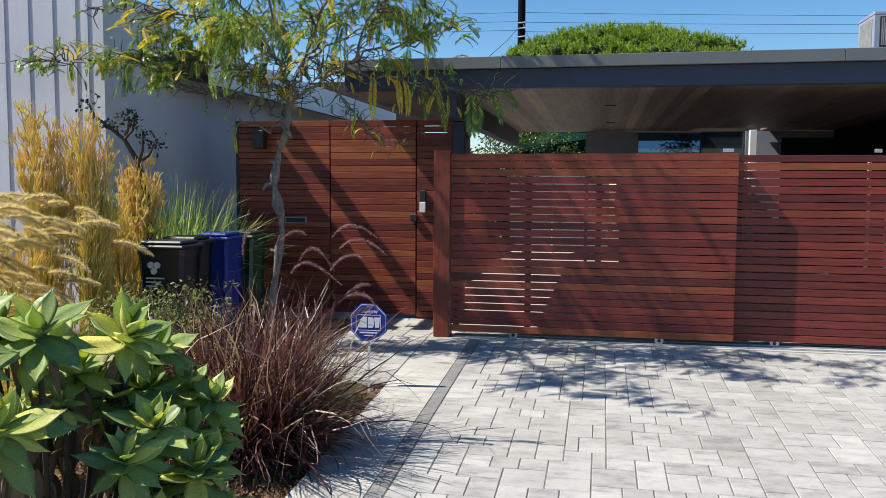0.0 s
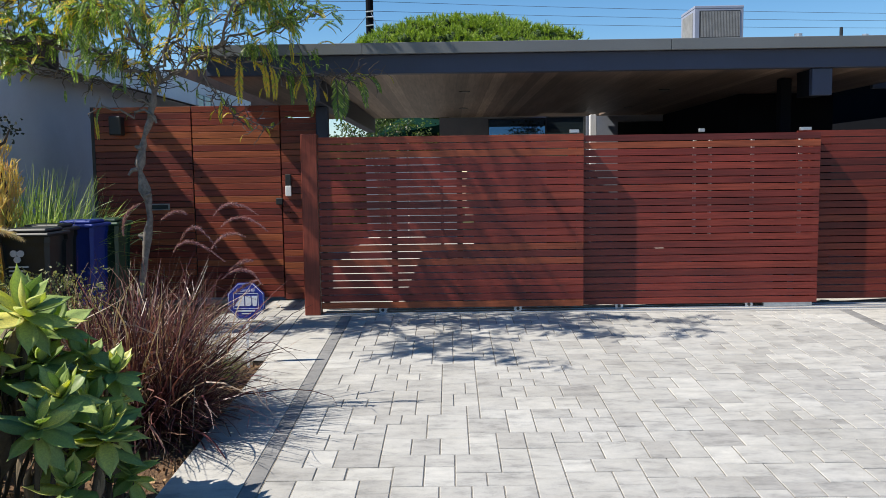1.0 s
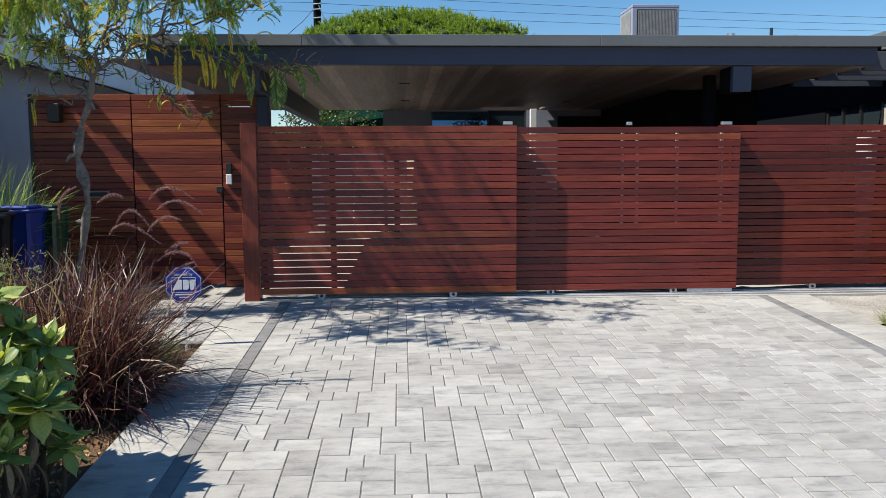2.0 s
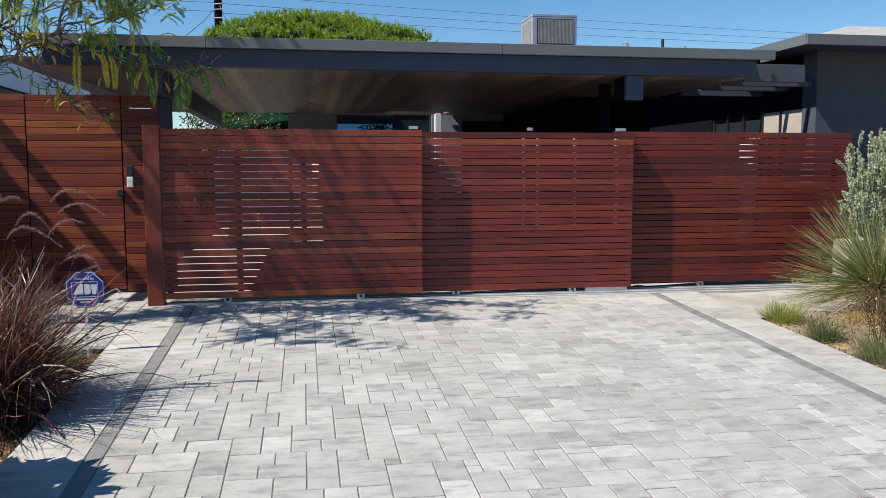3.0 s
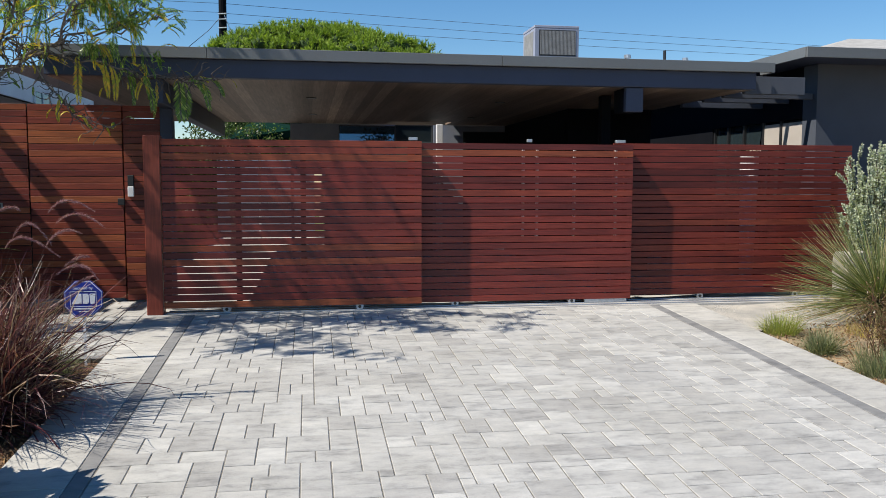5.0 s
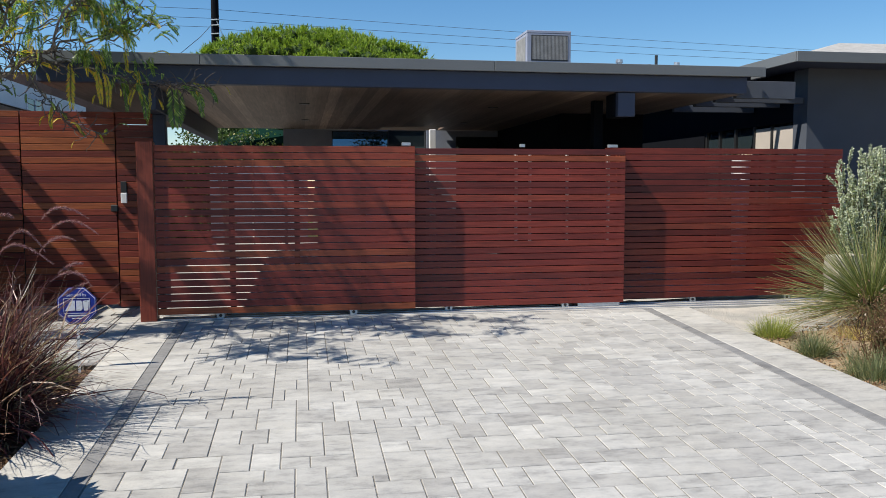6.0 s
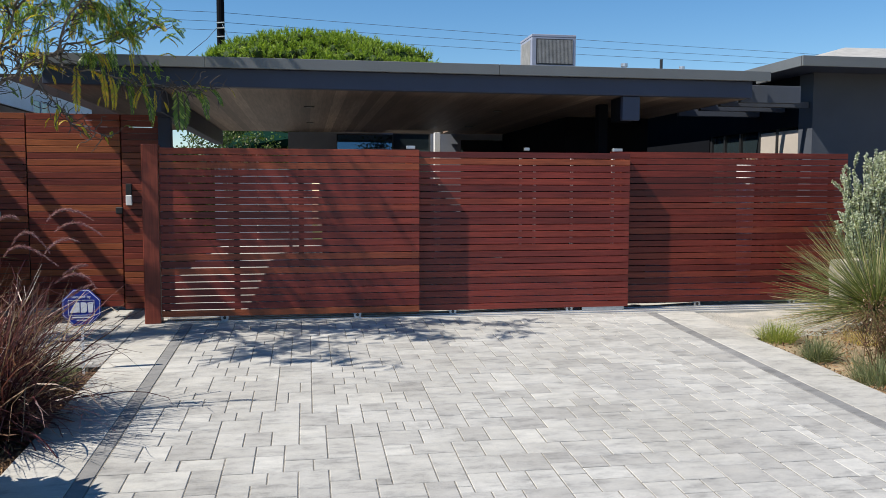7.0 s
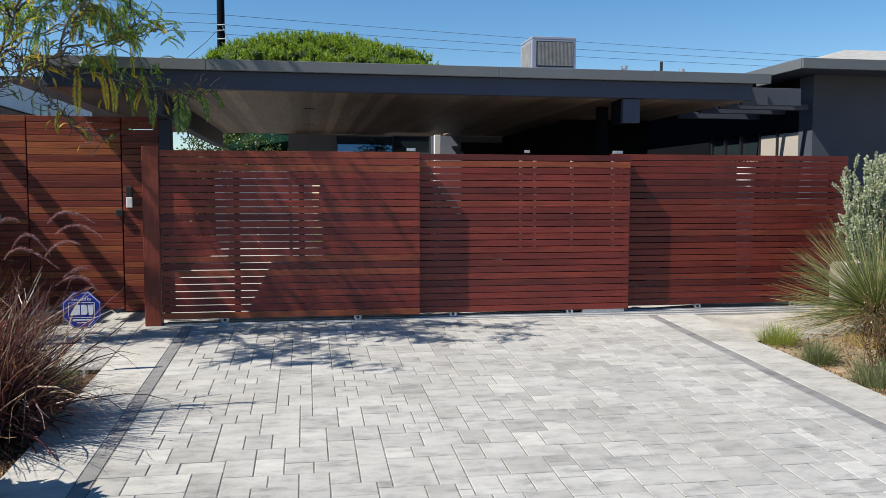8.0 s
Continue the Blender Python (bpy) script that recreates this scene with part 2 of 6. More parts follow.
def cyl(p, q, r0, r1=None, n=12, bm=None, caps=True):
    bm = bm or bmesh.new()
    p, q = Vector(p), Vector(q)
    r1 = r0 if r1 is None else r1
    d = (q - p).normalized()
    u = d.orthogonal().normalized()
    v = d.cross(u)
    rings = []
    for c, r in ((p, r0), (q, r1)):
        rings.append([bm.verts.new(c + r * (math.cos(2 * math.pi * k / n) * u + math.sin(2 * math.pi * k / n) * v)) for k in range(n)])
    for k in range(n):
        bm.faces.new((rings[0][k], rings[0][(k + 1) % n], rings[1][(k + 1) % n], rings[1][k]))
    if caps:
        bm.faces.new(rings[0][::-1])
        bm.faces.new(rings[1])
    return bm


def tube(bm, pts, radii, n=6):
    prev = None
    for i, (p, r) in enumerate(zip(pts, radii)):
        d = (pts[min(i + 1, len(pts) - 1)] - pts[max(i - 1, 0)]).normalized()
        u = d.orthogonal().normalized() if prev is None else (prev[1] - d * d.dot(prev[1])).normalized()
        v = d.cross(u)
        ring = [bm.verts.new(p + r * (math.cos(2 * math.pi * k / n) * u + math.sin(2 * math.pi * k / n) * v)) for k in range(n)]
        if prev:
            for k in range(n):
                bm.faces.new((prev[0][k], prev[0][(k + 1) % n], ring[(k + 1) % n], ring[k]))
        prev = (ring, u)
    return bm


def slope(y):
    """Height of the paving: the drive falls towards the street."""
    return 0.05 * min(y, 0.0) if y > -13 else -0.65

# ---- ground and paving ----
bm = bmesh.new()
xs = (-300, -60, -12, -6, -2.66, -1.0, -0.05, 6.36, 9, 14, 60, 300)
ys = (-300, -60, -20, -13, -9, -5, -1.75, 0, 1.2, 8, 20, 60, 300)
grid = [[bm.verts.new((x, y, slope(y) - 0.07)) for x in xs] for y in ys]
for a, b in zip(grid, grid[1:]):
    for k in range(len(xs) - 1):
        bm.faces.new((a[k], a[k + 1], b[k + 1], b[k]))
tagged(part("ground", bm, SOIL), "bare brown soil ground falling gently to the street", "ground", kind="structure")
bm = bmesh.new()
for x0, x1, y0, y1 in ((-150, 150, -22, -13.0),):
    box(x0, x1, y0, y1, -0.9, -0.66, bm=bm)
tagged(part("road", bm, ASPHALT), "grey asphalt street behind the driveway", "road", kind="structure")


def sheet(x0, x1, y0, y1, top, thick=0.03):
    bm = bmesh.new()
    ycut = sorted({y0, y1, *(y for y in (0.0,) if y0 < y < y1)})
    rows = [[bm.verts.new((x, y, slope(y) + dz)) for x, dz in ((x0, top - thick), (x1, top - thick), (x1, top), (x0, top))] for y in ycut]
    for a, b in zip(rows, rows[1:]):
        for k in range(4):
            bm.faces.new((a[k], a[(k + 1) % 4], b[(k + 1) % 4], b[k]))
    bm.faces.new(rows[0])
    bm.faces.new(rows[-1][::-1])
    return bm


BL0, BL1, BR0, BR1, KL, KR = 0.402, 0.507, 5.758, 5.880, -0.05, 6.36
drive = thing("driveway", (3, -4, 0), "pale grey mixed size concrete paver driveway with charcoal border bands", "driveway", kind="structure")
part("joint_bed", sheet(KL, KR, -12.8, -0.02, -0.0055, 0.05), SAND, drive, "sandy paver joints")
path = thing("path", (-0.5, 0, 0), "pale grey paver path leading to the wooden walk gate", "path", kind="structure")
part("joint_bed", sheet(-1.0, KL, -1.75, 1.25, -0.0055, 0.05), SAND, path, "sandy paver joints")
court = thing("carport_floor", (3, 4, 0), "pale concrete floor of the carport behind the gate", "floor", kind="structure")
part("slab", box(-3.45, 12.0, 1.25, 7.6, -0.06, -0.006), CONCRETE, court)
part("slab", box(-0.05, 12.0, 0.531, 1.25, -0.06, -0.006), CONCRETE, court)
tagged(part("backyard_lawn", box(-14, 2.6, 7.76, 30, -0.1, -0.01), LAWN), "sunny green lawn behind the carport", "lawn", kind="structure")

# ---- carport ----
roof = thing("carport_roof", (3, 3, 2.6), "flat carport roof with grey metal fascia and blue grey beam", "roof", kind="structure")
RX0, RX1, RY = -1.15, 7.42, 0.20
for x0, x1 in ((RX0, 0.66), (0.663, 3.985), (3.988, RX1)):
    part("fascia", box(x0, x1, RY, RY + 0.03, 2.805, 2.925, 0.004), FASCIA, roof, "grey metal fascia")
part("fascia", box(RX1 - 0.03, RX1, RY + 0.031, 0.5, 2.805, 2.925, 0.004), FASCIA, roof, "grey metal fascia")
part("fascia", box(7.201, 7.23, 0.501, 7.6, 2.805, 2.925, 0.004), FASCIA, roof, "grey metal fascia")
part("fascia", box(RX0, RX0 + 0.03, RY + 0.031, 7.6, 2.805, 2.925, 0.004), FASCIA, roof, "grey metal fascia")
for x0, x1, y0, y1 in ((RX0 + 0.031, 7.2, RY + 0.031, 6.75), (RX0 + 0.031, 3.3, 6.751, 7.6), (4.52, 7.2, 6.751, 7.6)):
    part("roof_deck", box(x0, x1, y0, y1, 2.81, 2.915), FASCIA, roof, "grey membrane roof")
part("front_beam", box(RX0 + 0.1, 7.22, RY + 0.08, RY + 0.20, 2.605, 2.809, 0.006), NAVY, roof, "blue grey painted beam")
part("side_beam", box(0.0, 0.15, 0.45, 7.4, 2.33, 2.6, 0.006), NAVY, roof, "blue grey painted beam")
part("side_beam", box(5.55, 5.77, RY + 0.12, RY + 0.2, 2.31, 2.6, 0.006), NAVY, roof, "blue grey painted beam")
# Same beam behind its front, near black in place of shade.
part("side_beam", box(5.56, 5.76, RY + 0.2005, 0.75, 2.315, 2.6, 0.006), DEEP, roof, "beam with shade put in its colour")
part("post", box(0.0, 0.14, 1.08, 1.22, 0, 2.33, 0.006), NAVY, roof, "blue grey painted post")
part("post", box(5.60, 5.73, 1.30, 1.43, 0, 2.6, 0.006), DEEP, roof, "post with shade put in its colour")
bm = box(RX0 + 0.1, 7.2, RY + 0.201, 6.75, 2.605, 2.64)
box(RX0 + 0.1, 3.3, 6.751, 7.5, 2.605, 2.64, bm=bm)
box(4.52, 7.2, 6.751, 7.5, 2.605, 2.64, bm=bm)
tagged(part("ceiling", bm, SOFFIT), "brown stained wood plank carport ceiling", "ceiling", kind="structure")
for x, y in ((1.80, 2.35), (1.83, 5.2), (4.50, 2.5), (4.66, 5.5)):
    d = thing("downlight", (x, y, 2.6), "small black recessed ceiling downlight", "downlight", "carport downlights")
    bm = bmesh.new()
    cyl((x, y, 2.597), (x, y, 2.6045), 0.075, n=20, bm=bm)
    part("trim_ring", bm, BLACK, d)
    bm = bmesh.new()
    cyl((x, y, 2.5955), (x, y, 2.597), 0.05, n=16, bm=bm)
    part("lens", bm, ACPAD, d)

# back of the carport
back = thing("wall_back", (5, 7.6, 0), "dark grey stucco house wall at the back of the carport", "wall", kind="structure")
WY = 7.55
for x0, x1, z0, z1 in ((1.40, 1.46, 0, 2.6), (1.46, 2.06, 1.68, 2.6), (2.06, 2.36, 0, 2.6), (2.36, 3.5, 0, 2.2), (4.28, 4.9, 0, 2.6), (4.9, 7.2, 0, 0.1), (4.9, 7.2, 2.48, 2.6), (2.36, 3.5, 2.575, 2.6)):
    part("wall_panel", box(x0, x1, WY, WY + 0.2, z0, z1), MIDGREY, back)
# This stretch of wall is near black to hold the shade.
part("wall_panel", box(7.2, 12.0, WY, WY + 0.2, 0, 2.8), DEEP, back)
# Block added to keep the space under the roof dark.
dark_block = thing("shade_block", (7.2, 2.6, 0), "near black block added to darken the space under the carport roof", "wall", kind="structure")
part("wall_panel", box(5.78, 7.15, 3.3, 3.45, 0, 2.6), DEEP, dark_block)
part("wall_panel", box(7.0, 7.15, 3.451, WY - 0.01, 0, 2.6), DEEP, dark_block)
part("wall_panel", box(5.78, 5.95, 3.451, WY - 0.01, 0, 2.6), DEEP, dark_block)
# Panels added as a dim backdrop, slotted so that fence gaps stay bright.
brown = thing("side_backdrop", (-1.3, 7.7, 0), "dark brown board panels added as backdrop of the dim side passage", "wall", kind="structure")
part("wall_panel", box(-2.2, -0.95, 7.65, 7.8, -0.05, 2.36), DIM_BOARDS, brown)
part("wall_panel", box(-2.2, -0.95, 7.65, 7.8, 2.77, 3.4), DIM_BOARDS, brown)
part("wall_panel", box(-2.32, -2.2, 7.65, 7.8, -0.05, 3.4), DIM_BOARDS, brown)
part("wall_panel", box(-0.95, -0.85, 7.65, 7.8, -0.05, 3.4), DIM_BOARDS, brown)
part("wall_panel", box(-4.2, -2.0, 13.3, 13.5, -0.05, 2.95), DIM_BOARDS, brown)
part("wall_panel", box(-8.0, -2.0, 13.3, 13.5, 3.26, 4.35), DIM_BOARDS, brown)
for x in (-4.301, -1.999):
    part("wall_panel", box(x, x + 0.1, 13.3, 13.5, -0.05, 3.259), DIM_BOARDS, brown)
for x0, x1, z0, z1, nm in ((2.36, 3.5, 2.2, 2.575, "window_1"), (4.9, 7.2, 0.1, 2.48, "door_1"), (3.5, 4.28, 0.0, 2.6, "door_2")):
    w = thing(nm, ((x0 + x1) / 2, WY + 0.05, z0), "large dark glazed opening reflecting the sky", "window", kind="structure")
    part("pane", box(x0 + 0.015, x1 - 0.015, WY + 0.06, WY + 0.075, z0 + 0.015, z1 - 0.015), CLEAR if nm == "window_1" else GLASS, w, "smooth glass")
    for a in ((x0, x0 + 0.015, z0, z1), (x1 - 0.015, x1, z0, z1), (x0 + 0.015, x1 - 0.015, z0, z0 + 0.015), (x0 + 0.015, x1 - 0.015, z1 - 0.015, z1)):
        part("window_frame", box(a[0], a[1], WY + 0.04, WY + 0.1, a[2], a[3]), BLACK, w, "black metal frame")
tagged(part("column", box(4.30, 4.42, 7.2, 7.34, 0, 2.6, 0.006), WHITE), "slim white painted carport column", "column")

tagged(part("patio", box(-0.5, 3.2, 7.76, 13.2, -0.09, 0.0), CONCRETE), "sunny pale concrete patio behind the carport", "patio", kind="structure")

# rear house roof with rooftop things
tagged(part("house_roof", box(1.6, 13, 7.62, 15, 2.82, 3.2), FASCIA), "flat grey roof of the house behind the carport", "roof", kind="structure")


def cooler():
    x0, x1, y0, y1, z0, z1 = 6.74, 7.76, 8.8, 9.8, 3.2, 4.92
    t = thing("rooftop_cooler", (7.1, 9.1, 3.2), "boxy grey rooftop cooling unit with louvred panels", "air conditioner")
    part("housing", box(x0, x1, y0, y1, 4.02, z1 - 0.06, 0.01), ACBOX, t)
    part("lid", box(x0 - 0.004, x1 + 0.004, y0 - 0.004, y1 + 0.004, z1 - 0.059, z1, 0.008), ACBOX, t)
    part("plinth", box(x0 + 0.03, x1 - 0.03, y0 + 0.03, y1 - 0.03, z0, 4.019, 0.01), ACBOX, t)
    for k in range(26):
        x = x0 + 0.13 + k * (x1 - x0 - 0.2) / 26
        part("louvre", box(x, x + 0.022, y0 - 0.012, y0 - 0.001, 4.28, z1 - 0.12), ACPAD, t)
    part("panel", box(x0 + 0.1, x1 - 0.07, y0 - 0.006, y0 - 0.0005, 4.25, z1 - 0.1), BLACK, t, "dark louvre panel")
    part("side_panel", box(x0 - 0.008, x0 - 0.0005, y0 + 0.12, y1 - 0.12, 4.2, z1 - 0.12), ACPAD, t, "grey side louvre panel")


cooler()
for x, y, h, r in ((8.99, 9.0, 4.33, 0.06), (9.89, 9.0, 4.47, 0.035), (10.4, 9.0, 4.30, 0.05), (9.72, 9.0, 4.26, 0.04)):
    t = thing("roof_vent", (x, y, 3.2), "short metal roof vent pipe", "vent pipe", "roof vents")
    part("pipe", cyl((x, y, 3.2), (x, y, h), r), GALV if r > 0.04 else BLACK, t)
    if r > 0.04:
        part("cap", cyl((x, y, h - 0.05), (x, y, h + 0.02), r * 1.35), GALV, t)

# ---- grey house beside the drive ----
side = thing("grey_house", (9.5, 1, 0), "dark grey stucco house with deep flat eaves", "house")
HX, HY = 8.52, 1.0
part("wall", box(HX, 16.0, HY, HY + 0.2, -0.05, 3.049), STUCCO, side)
part("wall", box(HX, HX + 0.2, HY + 0.201, HY + 0.32, -0.05, 3.049), STUCCO, side)
# Rear wall and header are near black; the shade is in their colour.
part("wall", box(HX, HX + 0.2, HY + 2.9, 7.54, -0.05, 3.049), DEEP, side, "rear wall with shade put in its colour")
part("wall", box(HX, HX + 0.2, HY + 0.32, HY + 2.9, 2.35, 3.049), DEEP, side, "window header with shade put in its colour")
part("eave", box(7.97, 16.6, 0.4, 7.5, 3.05, 3.10), NAVY, side, "dark soffit")
for a in ((7.95, 16.6, 0.37, 0.398, 3.035, 3.165), (7.94, 7.968, 0.4, 7.5, 3.035, 3.165)):
    part("fascia", box(*a, 0.003), FASCIA, side, "grey metal fascia")
bm = bmesh.new()
vs = [bm.verts.new(p) for p in ((8.1, 0.5, 3.12), (16.6, 0.5, 3.12), (16.6, 7.5, 3.12), (8.1, 7.5, 3.12), (10.5, 3.2, 3.80), (14, 3.2, 3.83))]
for f in ((0, 1, 5, 4), (1, 2, 5), (2, 3, 4, 5), (3, 0, 4), (0, 3, 2, 1)):
    bm.faces.new([vs[i] for i in f])
part("roof", bm, SHINGLE, side, "pale gravelled low hip roof")
win = part("window", box(HX + 0.06, HX + 0.08, HY + 0.32, HY + 2.9, 0.3, 2.35), GLASS, side, "tall dark side glazing")
# Blinds end at 1.97 so that their shape carries the lower light edge.
for y0, y1 in ((1.35, 1.86), (1.92, 2.34)):
    part("blind", box(HX + 0.035, HX + 0.055, y0, y1, 1.97, 2.31), BLIND, win, "tan blind cut at the edge of its lit part")
for y in (HY + 0.32, 1.865, 2.345, 2.9, 3.4, 3.85):
    part("mullion", box(HX + 0.02, HX + 0.058, y, y + 0.028 if y < 1.4 else y + 0.05, 0.3, 2.35), BLACK, win, "black mullion")
part("sill_wall", box(HX, HX + 0.2, HY + 0.32, HY + 2.9, -0.05, 0.299), STUCCO, side)
for y, z0, z1, x0 in ((0.55, 2.58, 2.80, 7.225), (1.06, 2.58, 2.66, 7.21), (1.62, 2.575, 2.66, 7.21), (2.3, 2.56, 2.655, 7.21)):
    tagged(part("crossbeam", box(x0, 8.05 if y < 1 else 8.5, y, y + 0.08, z0, z1, 0.004), STUCCO), "grey painted beam spanning carport and house", "beam", "open crossbeams")
tp = thing("tall_planter", (8.37, 2.42, 0), "tall pale planter with dark foliage and white blossom", "planter")
part("pot", tube(bmesh.new(), [Vector((8.37, 2.42, z)) for z in (-0.01, 0.0, 0.9, 1.86, 1.88)], [0.02, 0.10, 0.12, 0.14, 0.02], 16), WHITE, tp)

# ---- pale house at the walk gate ----
pale = thing("pale_house", (-5, 2, 0), "pale grey stucco house with vertical battens and a low roof", "house")
WX, WC = -3.45, -0.45
RISE = 0.55


def gable(y0, y1, top, x_far=-16.0):
    """A wall across the house whose head follows the roof slope."""
    bm = bmesh.new()
    prof = ((WX, -0.1), (WX, top), (-9.0, top + RISE * (WX + 9.0)), (x_far, top), (x_far, -0.1))
    a = [bm.verts.new((x, y0, z)) for x, z in prof]
    b = [bm.verts.new((x, y1, z)) for x, z in prof]
    bm.faces.new(a)
    bm.faces.new(b[::-1])
    for k in range(5):
        bm.faces.new((a[k], b[k], b[(k + 1) % 5], a[(k + 1) % 5]))
    bmesh.ops.recalc_face_normals(bm, faces=bm.faces)
    return bm


part("wall", gable(WC, WC + 0.2, 3.75), LILAC, pale, "batten clad front wall")
part("wall", box(WX - 0.2, WX, WC + 0.201, 13, -0.1, 3.1), LILAC, pale, "smooth pale grey stucco")
part("wall", box(WX - 0.2, WX, WC + 0.201, 0.9, 3.101, 3.64), LILAC, pale, "smooth pale grey stucco")
for k, x in enumerate((WX - 0.17, WX - 0.31, WX - 0.58, WX - 0.87, WX - 1.16, WX - 1.45, WX - 1.74, WX - 2.03, WX - 2.32, WX - 2.61, WX - 2.9)):
    part("batten", box(x - 0.045, x, WC - 0.012, WC - 0.0005, -0.1, 3.73 + RISE * (WX - x)), LILAC, pale)
bm = bmesh.new()
EX = -2.95
prof = ((EX, 2.88), (EX, 3.17), (-9.0, 3.30), (-16.5, 3.17), (-16.5, 2.88), (-9.0, 2.92))
a = [bm.verts.new((x, 0.9, z + 0.02)) for x, z in prof]
b = [bm.verts.new((x, 13.2, z + 0.02)) for x, z in prof]
bm.faces.new(a)
bm.faces.new(b[::-1])
for k in range(6):
    bm.faces.new((a[k], b[k], b[(k + 1) % 6], a[(k + 1) % 6]))
bmesh.ops.recalc_face_normals(bm, faces=bm.faces)
# The dark colour carries the black shadow below the eave.
part("roof", bm, DIM_BOARDS, pale, "low roof with the eave shadow in its colour")
part("upper_wall", box(EX + 0.001, EX + 0.03, 0.9, 11.6, 2.79, 3.20, 0.003), WHITE, pale, "white upper wall strip")
uw = part("window", box(EX + 0.0305, EX + 0.036, 6.12, 6.98, 2.795, 3.0), TEAL, pale, "teal tinted side window")
for a in ((6.06, 6.119, 2.795, 3.03), (6.981, 7.04, 2.795, 3.03), (6.12, 6.98, 3.0005, 3.03), (6.52, 6.56, 2.796, 3.0)):
    part("window_frame", box(EX + 0.0365, EX + 0.05, *a), WHITE, uw, "white window frame")
# Unseen beam and brackets, added for the second shadow band on the fence.
part("eave_beam", box(-3.34, -3.22, -0.42, 1.0, 3.79, 3.92, 0.004), WHITE, pale, "unseen white beam added to shadow the slat fence")
for y in (-0.25, 0.7):
    part("beam_bracket", box(-3.45, -3.341, y, y + 0.08, 3.8, 3.9), WHITE, pale)

# ---- gates and fence ----
PITCH, GAP = 0.0782, 0.0095


def slat_mesh(w, h, d, wood):
    return mesh_of("slat", box(-w / 2, w / 2, 0, d, 0, h, 0.002), wood)


def panel(name, x0, x1, y, z0, z1, label, category, group, frame_x=(), pitch=PITCH, wood=SLAT, bar=0.06, gap=GAP):
    t = thing(name, ((x0 + x1) / 2, y, z0), label, category, group)
    n = round((z1 - z0) / pitch)
    p = (z1 - z0) / n
    me = slat_mesh(x1 - x0, p - gap, 0.02, wood)
    for k in range(n):
        piece("slat", me, t, ((x0 + x1) / 2, y, z0 + k * p))
    for a in frame_x:
        # Slim white bars imitate light in the gaps; the wide dark ones are steel.
        part("upright", box(a, a + bar, y + 0.021, y + 0.08, z0 if bar > 0.05 else z0 + 0.72, z1 - 0.01), BLACK if bar > 0.05 else WHITE, t, "dark steel upright" if bar > 0.05 else "slim white bar standing in for light through the gaps")
    return t


def roller(t, x, y, z):
    w = part("wheel", cyl((x, y - 0.012, z), (x, y + 0.012, z), 0.043, n=20), GALV, t, "steel track roller")
    part("hub", cyl((x, y - 0.018, z), (x, y - 0.0125, z), 0.018, n=10), BLACK, w)
    part("bracket", box(x - 0.045, x + 0.045, y + 0.014, y + 0.05, z, z + 0.05), GALV, t, "steel bracket")


g1 = panel("sliding_gate_panel", 0.175, 3.02, 0.04, 0.065, 1.925, "red stained horizontal slat sliding gate panel on rollers", "gate", "sliding gate panels", (0.2, 0.95, 1.66, 2.4, 2.95))
g2 = panel("sliding_gate_panel", 2.88, 5.61, 0.20, 0.05, 1.915, "red stained horizontal slat sliding gate panel on rollers", "gate", "sliding gate panels", (4.25, 4.42, 4.88, 5.40), PITCH, SLAT, 0.022)
g3 = panel("sliding_gate_panel", 5.42, 8.62, 0.36, 0.065, 1.94, "red horizontal slat sliding gate panel with shade in its colour, ending in planting", "gate", "sliding gate panels", (5.45, 7.5, 8.4), PITCH, SLAT_DIM)
part("end_stile", box(2.96, 3.018, 0.0605, 0.199, 0.07, 1.92), POSTWOOD, g1, "red stained end stile")
part("end_stile", box(5.55, 5.608, 0.2205, 0.359, 0.055, 1.905), POSTWOOD, g2, "red stained end stile")
for x in (0.84, 2.31):
    roller(g1, x, 0.06, 0.044)
for x in (3.44, 4.87):
    roller(g2, x, 0.22, 0.032)
part("bottom_plate", box(5.03, 5.56, 0.205, 0.24, 0.012, 0.049), GALV, g2, "grey steel drive plate")
for x in (6.6, 7.9):
    roller(g3, x, 0.38, 0.036)
for g, x, y, w in ((g1, 2.93, 0.09, 0.10), (g2, 4.34, 0.25, 0.06), (g2, 5.47, 0.25, 0.12)):
    part("post_cap", box(x - w / 2, x + w / 2, y, y + 0.05, 1.928, 1.965, 0.004), GALV, g, "small steel cap")
post = thing("gate_post", (0.085, 0.08, 0), "square red stained wooden gate post", "post")
part("shaft", box(0.0, 0.17, 0.0, 0.17, 0.0, 1.95, 0.006), POSTWOOD, post)
track = thing("gate_track", (4.3, 0.2, 0), "flush galvanised steel gate track in a concrete strip", "gate track")
part("strip", box(-0.05, 9.2, -0.02, 0.53, -0.06, 0.0), CONCRETE, track, "concrete strip")
for y in (0.045, 0.205, 0.365):
    part("rail", box(0.2, 8.6, y, y + 0.035, 0.0005, 0.012, 0.003), GALV, track, "steel rail")

FY, FT = 1.1, 2.36
fence = panel("slat_fence", -2.66, -1.50, FY, 0.02, FT, "tall red stained horizontal slat fence beside the pale house", "fence", "", (-2.62, -1.6), 0.0765, SLAT_WARM, gap=0.007)
pgate = panel("walk_gate", -1.485, -0.44, FY, 0.05, FT, "tall red stained horizontal slat walk gate, closed", "gate", "", (-1.47, -0.52), 0.0765, SLAT_WARM, gap=0.007)
fence2 = panel("slat_fence", -0.425, -0.002, FY, 0.02, FT, "narrow red stained horizontal slat fence beside the gate post", "fence", "", (-0.41, -0.07), 0.0765, SLAT_WARM, gap=0.007)
